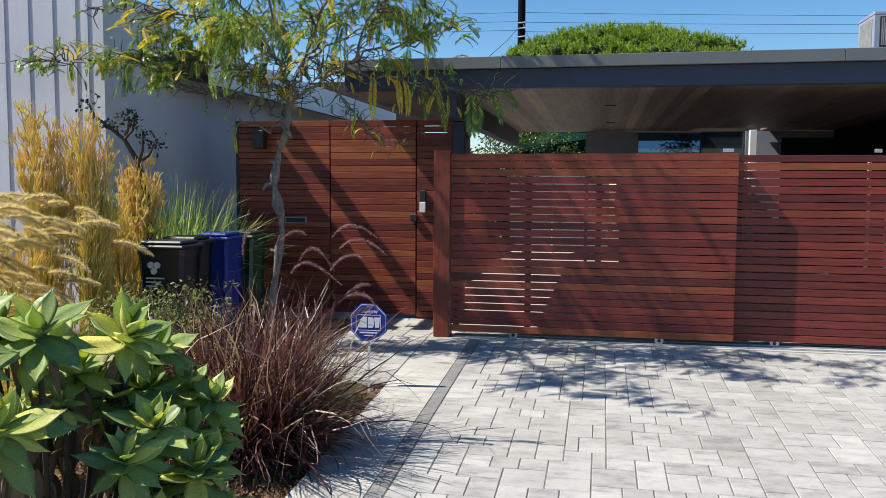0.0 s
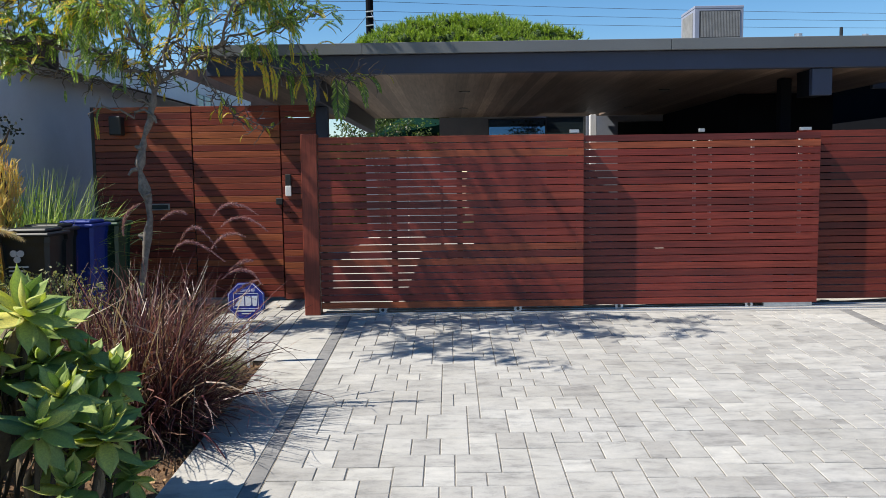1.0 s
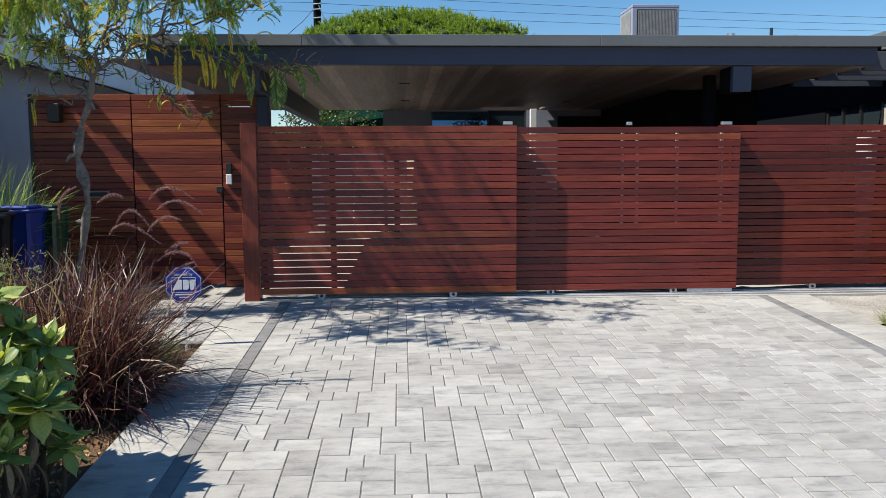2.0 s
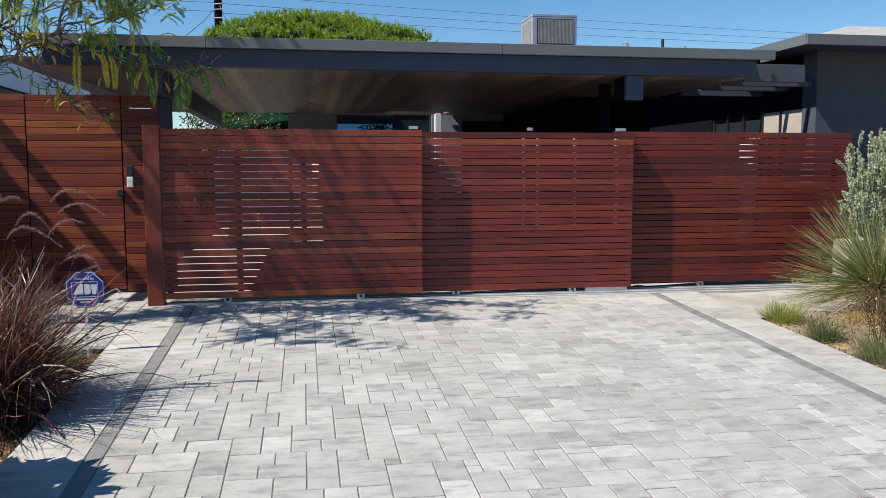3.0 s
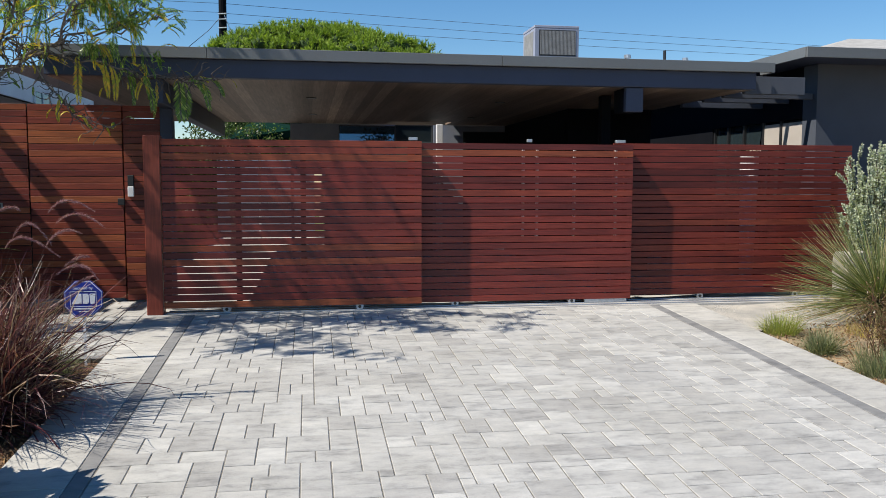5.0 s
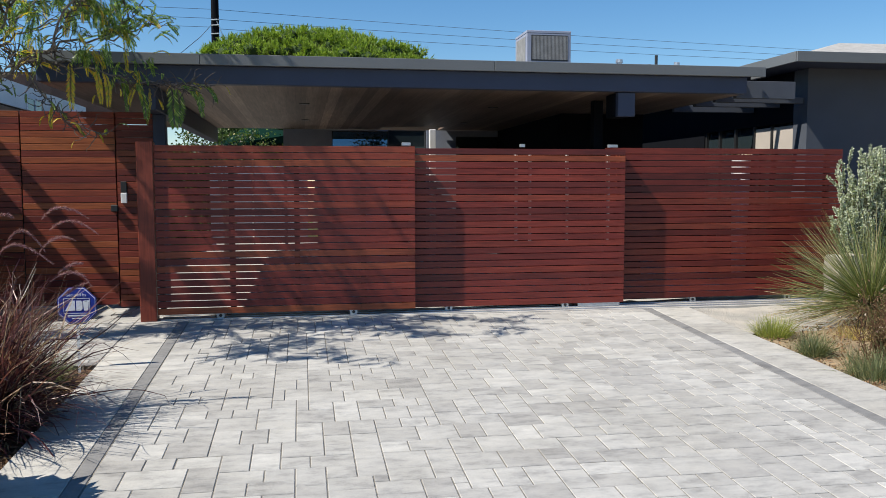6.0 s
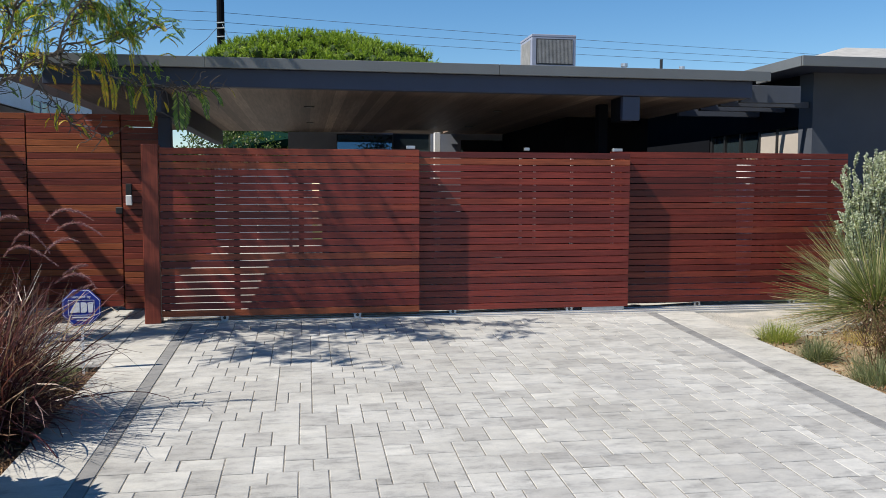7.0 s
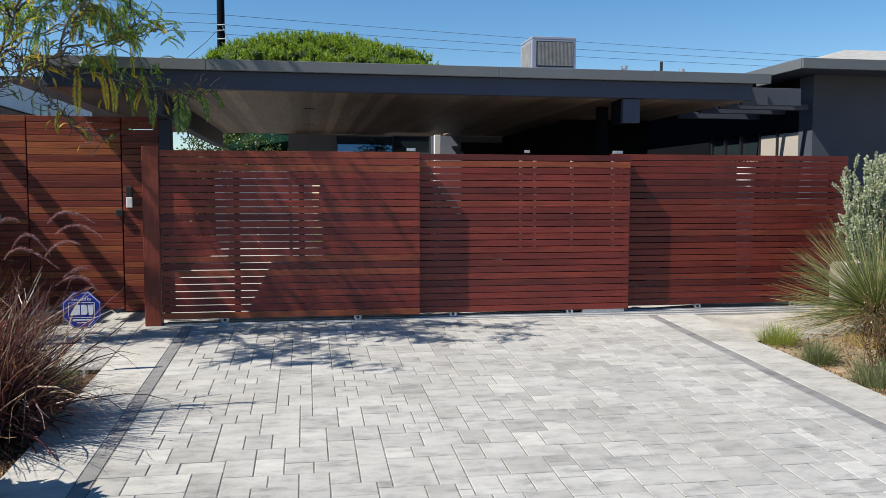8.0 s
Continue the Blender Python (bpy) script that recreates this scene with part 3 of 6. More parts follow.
# Strip added to block the bright slit beside the walk gate.
part("jamb", box(-0.475, -0.395, FY + 0.10, FY + 0.16, 0.02, FT - 0.004), SLAT_WARM, fence2, "strip added behind the slats to block light in the gap")
# Black sheets added behind the slats to make the gaps dark.
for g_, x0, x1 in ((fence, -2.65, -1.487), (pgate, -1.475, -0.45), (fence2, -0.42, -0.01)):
    part("backing", box(x0, x1, FY + 0.081, FY + 0.09, 0.05, 2.03), BLACK, g_, "black sheet added to darken the slat gaps")
part("backing", box(-2.65, -1.487, FY + 0.081, FY + 0.09, 2.031, FT - 0.03), BLACK, fence, "black sheet added to darken the slat gaps")
part("backing", box(-1.475, -0.86, FY + 0.081, FY + 0.09, 2.031, FT - 0.03), BLACK, pgate, "black sheet added to darken the slat gaps")
part("return_slats", box(-2.70, -2.662, FY, FY + 0.9, 0.02, FT), BLACK, fence, "dark return panel")
part("handle", box(-0.50, -0.42, FY - 0.05, FY - 0.0005, 1.17, 1.25, 0.008), BLACK, pgate, "black square lock handle")
kp = thing("door_intercom", (-0.35, FY - 0.02, 1.27), "black and silver door intercom with keypad", "intercom")
part("camera_body", box(-0.385, -0.315, FY - 0.03, FY - 0.0005, 1.395, 1.53, 0.006), BLACK, kp, "black upper housing")
part("keypad", box(-0.385, -0.315, FY - 0.034, FY - 0.0005, 1.27, 1.394, 0.006), WHITE, kp, "silver keypad face")
sc = thing("wall_light", (-2.36, FY - 0.1, 2.05), "black box wall light on the slat fence", "wall light")
part("housing", box(-2.43, -2.29, FY - 0.14, FY - 0.0005, 2.02, 2.24, 0.01), BLACK, sc)
mb = thing("mail_slot", (-1.93, FY - 0.01, 1.13), "dark metal mail slot in the slat fence", "mail slot")
part("plate", box(-2.07, -1.79, FY - 0.012, FY - 0.0005, 1.12, 1.2, 0.003), ACPAD, mb)
part("flap", box(-2.05, -1.81, FY - 0.018, FY - 0.0125, 1.135, 1.185, 0.002), BLACK, mb)

# ---- plant helpers ----
UP = Vector((0, 0, 1))


class Soup:
    """Gathers many small faces, then becomes one mesh."""

    def __init__(self):
        self.v, self.f, self.m = [], [], []

    def ribbon(self, pts, widths, side, mi=0):
        n0 = len(self.v)
        for p, w in zip(pts, widths):
            self.v += [tuple(p - side * w / 2), tuple(p + side * w / 2)]
        for k in range(len(pts) - 1):
            a = n0 + 2 * k
            self.f.append((a, a + 1, a + 3, a + 2))
            self.m.append(mi)

    def tri(self, a, b, c, mi=0):
        n0 = len(self.v)
        self.v += [tuple(a), tuple(b), tuple(c)]
        self.f.append((n0, n0 + 1, n0 + 2))
        self.m.append(mi)

    def quad(self, a, b, c, d, mi=0):
        n0 = len(self.v)
        self.v += [tuple(a), tuple(b), tuple(c), tuple(d)]
        self.f.append((n0, n0 + 1, n0 + 2, n0 + 3))
        self.m.append(mi)

    def stick(self, pts, radii, n=4, mi=0):
        n0 = len(self.v)
        u = None
        for i, (p, r) in enumerate(zip(pts, radii)):
            d = (pts[min(i + 1, len(pts) - 1)] - pts[max(i - 1, 0)]).normalized()
            u = d.orthogonal().normalized() if u is None else (u - d * d.dot(u)).normalized()
            w = d.cross(u)
            for k in range(n):
                a = 2 * math.pi * k / n
                self.v.append(tuple(p + r * (math.cos(a) * u + math.sin(a) * w)))
        for i in range(len(pts) - 1):
            for k in range(n):
                a, b = n0 + i * n + k, n0 + i * n + (k + 1) % n
                self.f.append((a, b, b + n, a + n))
                self.m.append(mi)

    def make(self, name, mats, parent=None, label="", kind="", smooth=False):
        o = origin(parent) if parent else Vector((0, 0, 0))
        me = bpy.data.meshes.new(name)
        me.from_pydata([(x - o.x, y - o.y, z - o.z) for x, y, z in self.v], [], self.f)
        for m in mats:
            me.materials.append(m)
        me.polygons.foreach_set("material_index", self.m)
        if smooth:
            me.polygons.foreach_set("use_smooth", [True] * len(self.f))
        ob = new(name, me)
        ob.parent = parent
        if label:
            ob["label"] = label
        if kind:
            ob["kind"] = kind
        return ob


def rv(rng, s=1.0):
    return Vector((rng.gauss(0, s), rng.gauss(0, s), rng.gauss(0, s)))


def arch(base, az, lean, length, droop, n=6, rng=None):
    """Points of a blade that leaves base leaning outwards and bends over."""
    d = Vector((math.cos(az) * math.sin(lean), math.sin(az) * math.sin(lean), math.cos(lean)))
    pts, p = [base.copy()], base.copy()
    for k in range(n - 1):
        p = p + d * (length / (n - 1))
        pts.append(p.copy())
        d = (d + Vector((0, 0, -droop / (n - 1))) + (rv(rng, 0.03) if rng else Vector((0, 0, 0)))).normalized()
    return pts


def tuft(soup, rng, centre, count, radius, length, width, lean=0.7, droop=0.9, mi=(0,), n=5):
    for _ in range(count):
        az, r = rng.uniform(0, 2 * math.pi), radius * math.sqrt(rng.random())
        base = centre + Vector((r * math.cos(az), r * math.sin(az), 0))
        ln = length * rng.uniform(0.55, 1.1)
        pts = arch(base, az + rng.gauss(0, 0.5), abs(rng.gauss(0, lean * 0.6)) + 0.05, ln, droop * rng.uniform(0.4, 1.3), n, rng)
        side = Vector((-math.sin(az), math.cos(az), 0)).lerp(rv(rng), 0.3).normalized()
        w = width * rng.uniform(0.6, 1.2)
        soup.ribbon(pts, [w * (1 - 0.9 * (k / (n - 1)) ** 2) for k in range(n)], side, rng.choice(mi))


def plume(soup, rng, pts, r, count, mi):
    """A fluffy seed head along pts."""
    n = len(pts)
    for _ in range(count):
        s = rng.random() * (n - 1.001)
        i = int(s)
        p = pts[i].lerp(pts[i + 1], s - i)
        t = (pts[i + 1] - pts[i]).normalized()
        q = s / (n - 1)
        ln = r * (0.5 + math.sin(math.pi * min(1, 0.12 + 0.85 * q))) * rng.uniform(0.6, 1.1)
        d = (rv(rng).normalized() + t * 1.3).normalized()
        side = d.cross(rv(rng)).normalized() * r * 0.05
        soup.tri(p - side, p + side, p + d * ln, mi)


# plant materials
AGAVE = mat("agave leaf", m_leaf, tones=((0, (0.29, 0.39, 0.15)), (0.5, (0.42, 0.52, 0.20)), (0.8, (0.58, 0.64, 0.25)), (1, (0.78, 0.74, 0.30))), rough=0.42, island=False, thin=0.48)
AGAVE_DRY = mat("agave dry leaf", m_leaf, tones=((0, (0.10, 0.08, 0.055)), (1, (0.21, 0.17, 0.12))), rough=0.8, island=False, thin=0.15)
STEM = mat("grey stem", m_plain, col=(0.05, 0.042, 0.03), rough=0.9, var=0.3, scale=20, bumpy=0.6)
PURPLE = mat("purple grass", m_leaf, tones=((0, (0.03, 0.012, 0.014)), (0.4, (0.10, 0.031, 0.041)), (0.68, (0.23, 0.08, 0.08)), (0.86, (0.30, 0.20, 0.15)), (1, (0.52, 0.43, 0.34))), rough=0.4, thin=0.25)
PLUME = mat("pink plume", m_leaf, tones=((0, (0.22, 0.085, 0.12)), (0.6, (0.36, 0.17, 0.21)), (1, (0.62, 0.44, 0.46))), rough=0.8, thin=0.3)
TAN = mat("tan plume", m_leaf, tones=((0, (0.62, 0.49, 0.35)), (1, (0.88, 0.77, 0.61))), rough=0.8, thin=0.5)
STRAW = mat("straw grass", m_leaf, tones=((0, (0.46, 0.36, 0.13)), (0.6, (0.68, 0.54, 0.21)), (1, (0.82, 0.68, 0.34))), rough=0.6, thin=0.45)
FIRE = mat("orange pencil stems", m_leaf, tones=((0, (0.70, 0.58, 0.22)), (0.7, (0.84, 0.69, 0.32)), (1, (0.82, 0.50, 0.32))), rough=0.5, thin=0.45)
FIRE_LOW = mat("yellow green pencil stems", m_leaf, tones=((0, (0.66, 0.56, 0.17)), (1, (0.88, 0.74, 0.32))), rough=0.5, thin=0.4)
STRAP = mat("green strap leaf", m_leaf, tones=((0, (0.18, 0.28, 0.09)), (0.7, (0.34, 0.45, 0.16)), (1, (0.66, 0.70, 0.42))), rough=0.45, thin=0.45)
LEAF_G = mat("tree leaflet green", m_leaf, tones=((0, (0.075, 0.155, 0.024)), (0.6, (0.20, 0.32, 0.055)), (0.9, (0.42, 0.51, 0.12)), (1, (0.62, 0.68, 0.30))), rough=0.33, thin=0.45)
LEAF_Y = mat("tree leaflet yellow", m_leaf, tones=((0, (0.40, 0.42, 0.05)), (0.6, (0.70, 0.57, 0.05)), (1, (0.74, 0.40, 0.06))), rough=0.5, thin=0.45)
BARK = mat("tree bark", m_plain, col=(0.19, 0.165, 0.145), rough=0.95, var=0.4, scale=25, grain=120, bumpy=0.9)
TWIG = mat("dark twig", m_plain, col=(0.085, 0.072, 0.062), rough=0.9, var=0.3, scale=30, bumpy=0.3)
POD = mat("seed pod", m_plain, col=(0.06, 0.04, 0.03), rough=0.6, var=0.4, scale=30, bumpy=0.2)
YUCCA = mat("yucca leaf", m_leaf, tones=((0, (0.08, 0.115, 0.035)), (0.5, (0.15, 0.19, 0.06)), (0.8, (0.28, 0.28, 0.12)), (1, (0.48, 0.40, 0.25))), rough=0.5, thin=0.2)
YUCCA_DRY = mat("yucca dry leaf", m_leaf, tones=((0, (0.25, 0.18, 0.09)), (1, (0.45, 0.36, 0.20))), rough=0.7, thin=0.2)
SILVER = mat("silver leaf", m_leaf, tones=((0, (0.34, 0.39, 0.31)), (1, (0.66, 0.69, 0.58))), rough=0.65, thin=0.3)
LIME = mat("bright grass blade", m_leaf, tones=((0, (0.17, 0.22, 0.045)), (0.7, (0.32, 0.36, 0.08)), (1, (0.48, 0.45, 0.16))), rough=0.6, thin=0.35)
SAGE = mat("sage leaf", m_leaf, tones=((0, (0.16, 0.19, 0.08)), (0.7, (0.28, 0.30, 0.14)), (1, (0.42, 0.42, 0.24))), rough=0.6, thin=0.35)
GREENB = mat("low shrub leaf", m_leaf, tones=((0, (0.07, 0.12, 0.03)), (1, (0.19, 0.24, 0.06))), rough=0.55, thin=0.3)
FESCUE = mat("fescue blade", m_leaf, tones=((0, (0.09, 0.12, 0.06)), (0.7, (0.18, 0.21, 0.10)), (1, (0.36, 0.34, 0.18))), rough=0.6, thin=0.25)
REDSTEM = mat("reddish stem", m_leaf, tones=((0, (0.11, 0.045, 0.03)), (0.6, (0.17, 0.10, 0.05)), (1, (0.15, 0.16, 0.06))), rough=0.7, thin=0.2)
PETAL = mat("white petal", m_leaf, tones=((0, (0.70, 0.48, 0.50)), (1, (0.85, 0.80, 0.78))), rough=0.7, thin=0.4)
DARKLEAF = mat("dark succulent leaf", m_leaf, tones=((0, (0.012, 0.02, 0.016)), (1, (0.03, 0.042, 0.032))), rough=0.85, thin=0.1)
PINE = mat("pine needles", m_leaf, tones=((0, (0.12, 0.20, 0.025)), (0.6, (0.25, 0.36, 0.045)), (1, (0.38, 0.48, 0.08))), rough=0.6, thin=0.35)
# Dark core colour that stands in for shade between tufts and leaves.
PINE_DK = mat("foliage core with shade", m_plain, col=(0.035, 0.065, 0.015), rough=0.95, var=0.4, scale=6, grain=40, bumpy=0.8)
HEDGE = mat("hedge leaf", m_leaf, tones=((0, (0.03, 0.06, 0.015)), (1, (0.13, 0.20, 0.05))), rough=0.5, thin=0.3)
CHIP = mat("bark chip", m_leaf, tones=((0, (0.10, 0.055, 0.03)), (0.6, (0.26, 0.145, 0.07)), (1, (0.46, 0.30, 0.15))), rough=0.9, thin=0.0)
STONE = mat("pale boulder", m_plain, col=(0.36, 0.33, 0.28), rough=0.9, var=0.25, scale=6, grain=60, bumpy=0.8)
BLUE = mat("blue bin plastic", m_plain, col=(0.010, 0.035, 0.25), rough=0.6, var=0.15, scale=5, bumpy=0.05)
BINBLK = mat("black bin plastic", m_plain, col=(0.022, 0.024, 0.026), rough=0.42, var=0.2, scale=5, bumpy=0.05)
BINGRN = mat("green bin plastic", m_plain, col=(0.02, 0.06, 0.035), rough=0.42, var=0.2, scale=5, bumpy=0.05)
SIGNBLUE = mat("sign blue", m_plain, col=(0.018, 0.04, 0.28), rough=0.35, var=0.06, scale=8, bumpy=0.0)
SIGNWHITE = mat("sign white", m_plain, col=(0.72, 0.74, 0.78), rough=0.4, var=0.04, scale=8, bumpy=0.0)
CANVAS = mat("green canvas", m_plain, col=(0.004, 0.022, 0.015), rough=0.95, spec=0.04, var=0.15, scale=4, bumpy=0.1)

# ---- planting beds ----


def bed(name, x0, x1, y0, y1, material, label, rise, nx=40, ny=50, seed=3):
    bm = bmesh.new()
    rows = []
    for j in range(ny + 1):
        y = y0 + (y1 - y0) * j / ny
        row = []
        for i in range(nx + 1):
            x = x0 + (x1 - x0) * i / nx
            z = slope(y) - 0.05 + rise(x, y) + 0.022 * noise.noise(Vector((x * 2.2, y * 2.2, seed))) + 0.012 * noise.noise(Vector((x * 9, y * 9, seed)))
            row.append(bm.verts.new((x, y, z)))
        rows.append(row)
    for a, b in zip(rows, rows[1:]):
        for k in range(nx):
            bm.faces.new((a[k], a[k + 1], b[k + 1], b[k]))
    return tagged(part(name, bm, material, smooth=True), label, "planting bed", kind="structure")


def rise_left(x, y):
    return min(0.22, max(0.0, (-0.25 - x) * 0.12))


bed("planting_bed", -9.0, KL, -12.8, -1.76, SOIL, "shaded planting bed of brown bark mulch", rise_left, 70, 80)
bed("planting_bed", -6.0, -1.0, -1.76, 1.09, SOIL, "narrow planting strip of brown soil by the walk gate", lambda x, y: 0.0, 16, 24)
bed("planting_bed", KR, 16.0, -12.8, -1.35, STRAWSOIL, "sunny planting bed of straw coloured mulch", lambda x, y: min(0.2, max(0, (x - 6.5) * 0.06)), 60, 70)
bed("gravel_strip", KR, 16.0, -1.35, -0.021, GRAVEL, "pale decomposed granite strip before the gate", lambda x, y: 0.03, 50, 12)
rng = random.Random(11)
sp = Soup()
for x0, x1, y0, y1, n in ((-1.6, -0.07, -6.0, -1.8, 3600), (6.38, 8.2, -5.0, -1.2, 2600)):
    for _ in range(n):
        x, y = rng.uniform(x0, x1), rng.uniform(y0, y1)
        z = slope(y) - 0.04 + (rise_left(x, y) if x < 0 else min(0.2, max(0, (x - 6.5) * 0.06)))
        c = Vector((x, y, z + rng.uniform(0, 0.025)))
        a = rv(rng).normalized() * rng.uniform(0.008, 0.03)
        b = a.cross(rv(rng)).normalized() * rng.uniform(0.003, 0.008)
        sp.quad(c - a - b, c + a - b, c + a + b, c - a + b)
tagged(sp.make("bark_chips", [CHIP]), "loose tan and brown bark chips on the beds", "mulch", kind="stuff")
# short block edging at the head of the bed
edge = thing("bed_edging", (-0.5, -1.74, -0.05), "low row of grey concrete edging blocks", "edging")
em = mesh_of("block", box(-0.055, 0.055, 0, 0.09, 0, 0.10, 0.006), BAND)
for k in range(9):
    piece("block", em, edge, (-0.11 - 0.115 * k, -1.75, slope(-1.75) - 0.10))

# ---- purple fountain grass ----
rng = random.Random(5)
GC = Vector((-0.56, -3.35, slope(-3.35) - 0.02))
pg = thing("fountain_grass", GC, "large clump of purple fountain grass with pink plumes", "ornamental grass")
sp = Soup()
for k in range(3300):
    az, r = rng.uniform(0, 2 * math.pi), 0.33 * math.sqrt(rng.random())
    p = GC + Vector((r * math.cos(az), r * math.sin(az), 0))
    low = k % 5 < 2
    lean = abs(rng.gauss(0, 0.9 if low else 0.44)) + 0.04
    d = Vector((math.cos(az) * math.sin(lean), math.sin(az) * math.sin(lean), math.cos(lean)))
    ln = (0.66 if low else 1.14) * rng.uniform(0.5, 1.12)
    pts, bend = [p], rng.uniform(0.4, 1.6) * (0.20 if low else 0.10)
    for j in range(8):
        p = p + d * ln / 8
        pts.append(p)
        d = (d + Vector((0.012, 0, -bend * (0.4 + 0.16 * j))) + rv(rng, 0.15)).normalized()
        if j in (4, 5, 6) and rng.random() < 0.2:
            d = (d + rv(rng, 0.6) - UP * 0.45).normalized()
    w = 0.0165 * rng.uniform(0.35, 1.2)
    side = Vector((-math.sin(az), math.cos(az), 0)).lerp(rv(rng), 0.35).normalized()
    sp.ribbon(pts, [w * (1 - 0.9 * (j / 8) ** 2) for j in range(9)], side)
for k in range(950):
    az, r = rng.uniform(0, 2 * math.pi), rng.uniform(0.05, 0.44)
    p = GC + Vector((r * math.cos(az), r * math.sin(az), rng.uniform(0.05, 0.62)))
    d = Vector((math.cos(az), math.sin(az), 0)) * 0.7 + rv(rng, 0.7) - UP * 0.35
    d.normalize()
    pts = [p]
    for j in range(4):
        d = (d + rv(rng, 0.22) - UP * 0.1).normalized()
        pts.append(pts[-1] + d * rng.uniform(0.03, 0.075))
    sp.ribbon(pts, [0.010, 0.009, 0.008, 0.006, 0.002], d.cross(rv(rng)).normalized())
sp.make("blades", [PURPLE], pg)
# each plume: where its seed head begins, its crest and its tip
for hs, hc, ht in (((-0.04, -3.2, 1.24), (0.09, -3.2, 1.33), (0.27, -3.2, 1.25)), ((0.01, -3.2, 1.17), (0.16, -3.2, 1.235), (0.33, -3.2, 1.14)),
                   ((-0.27, -3.2, 1.08), (-0.16, -3.2, 1.17), (-0.02, -3.2, 1.02)), ((-0.31, -3.25, 1.0), (-0.18, -3.25, 1.075), (0.04, -3.25, 0.94)),
                   ((0.04, -3.15, 0.86), (0.13, -3.15, 0.92), (0.21, -3.15, 0.93)), ((0.0, -3.2, 0.81), (0.16, -3.2, 0.875), (0.28, -3.2, 0.77)),
                   ((0.05, -3.1, 0.69), (0.14, -3.1, 0.75), (0.23, -3.1, 0.79)), ((-0.40, -3.2, 1.22), (-0.30, -3.2, 1.28), (-0.22, -3.2, 1.26)),
                   ((-0.62, -3.3, 1.12), (-0.60, -3.3, 1.26), (-0.50, -3.3, 1.34)), ((-0.12, -3.0, 1.0), (-0.02, -2.95, 1.10), (0.10, -2.9, 1.08))):
    hs, hc, ht = Vector(hs), Vector(hc), Vector(ht)
    sp = Soup()
    b0 = GC + Vector((rng.gauss(0.03, 0.07), rng.gauss(0.03, 0.07), 0))
    mid = b0.lerp(hs, 0.55) + Vector((-0.04, 0, 0.10))
    stem = [b0 * (1 - q) ** 2 + mid * 2 * q * (1 - q) + hs * q * q for q in (k / 8 for k in range(9))]
    ctl = hc * 2 - (hs + ht) * 0.5
    head = [hs * (1 - q) ** 2 + ctl * 2 * q * (1 - q) + ht * q * q for q in (k / 7 for k in range(8))]
    pts = stem + head[1:]
    sp.ribbon(pts, [0.0035] * len(pts), Vector((0, 1, 0)), 0)
    sp.ribbon(pts, [0.0035] * len(pts), Vector((0.7, 0, 0.7)), 0)
    plume(sp, rng, head, 0.022, 700, 1)
    sp.make("plume", [PURPLE, PLUME], pg, "arching pink seed plume")

# ---- golden fountain grass ----
rng = random.Random(6)
for c, s_, np_ in (((-2.12, -3.55, 0), 1.0, 44), ((-2.60, -3.35, 0), 1.05, 38), ((-2.30, -3.95, 0), 0.95, 42)):
    c = Vector((c[0], c[1], slope(c[1]) + 0.1))
    t = thing("golden_grass", c, "clump of dry golden fountain grass with tan plumes", "ornamental grass", "golden grasses")
    sp = Soup()
    tuft(sp, rng, c, 900, 0.30, 0.95 * s_, 0.006, 0.75, 0.9, (0,), 6)
    sp.make("blades", [STRAW], t)
    sp = Soup()
    for _ in range(np_):
        b0 = c + Vector((rng.gauss(0, 0.1), rng.gauss(0, 0.1), 0))
        hs = c + Vector((rng.uniform(-0.35, 0.36), rng.gauss(0, 0.22), 0))
        hs.z += rng.uniform(0.85, 1.62) - 0.45 * max(0, hs.x - c.x)
        ln = rng.uniform(0.20, 0.36)
        up = rng.uniform(-0.05, 0.45)
        d = Vector((1, rng.gauss(0, 0.25), up)).normalized()
        mid = b0.lerp(hs, 0.6) + Vector((-0.12, 0, 0.10))
        stem = [b0 * (1 - q) ** 2 + mid * 2 * q * (1 - q) + hs * q * q for q in (k / 7 for k in range(8))]
        head = [hs + d * ln * q - UP * ln * 0.32 * q * q for q in (k / 6 for k in range(7))]
        pts = stem + head[1:]
        sp.ribbon(pts, [0.004] * len(pts), Vector((0, 0.7, 0.7)), 1)
        plume(sp, rng, head, 0.036, 900, 0)
    sp.make("plumes", [TAN, STRAW], t, "soft tan seed plumes", "stuff")

# ---- pencil shrubs ----


def pencil(soup, rng, p, d, ln, r, depth, mi):
    q = p + d * ln
    soup.stick([p, p.lerp(q, 0.5) + rv(rng, 0.006), q], [r, r * 0.95, r * 0.8], 5, mi)
    if depth:
        for _ in range(rng.choice((2, 3, 3, 4))):
            e = (d * 0.6 + rv(rng, 0.26) + UP * 0.55).normalized()
            pencil(soup, rng, q, e, ln * rng.uniform(0.7, 1.0), r * 0.85, depth - 1, mi)


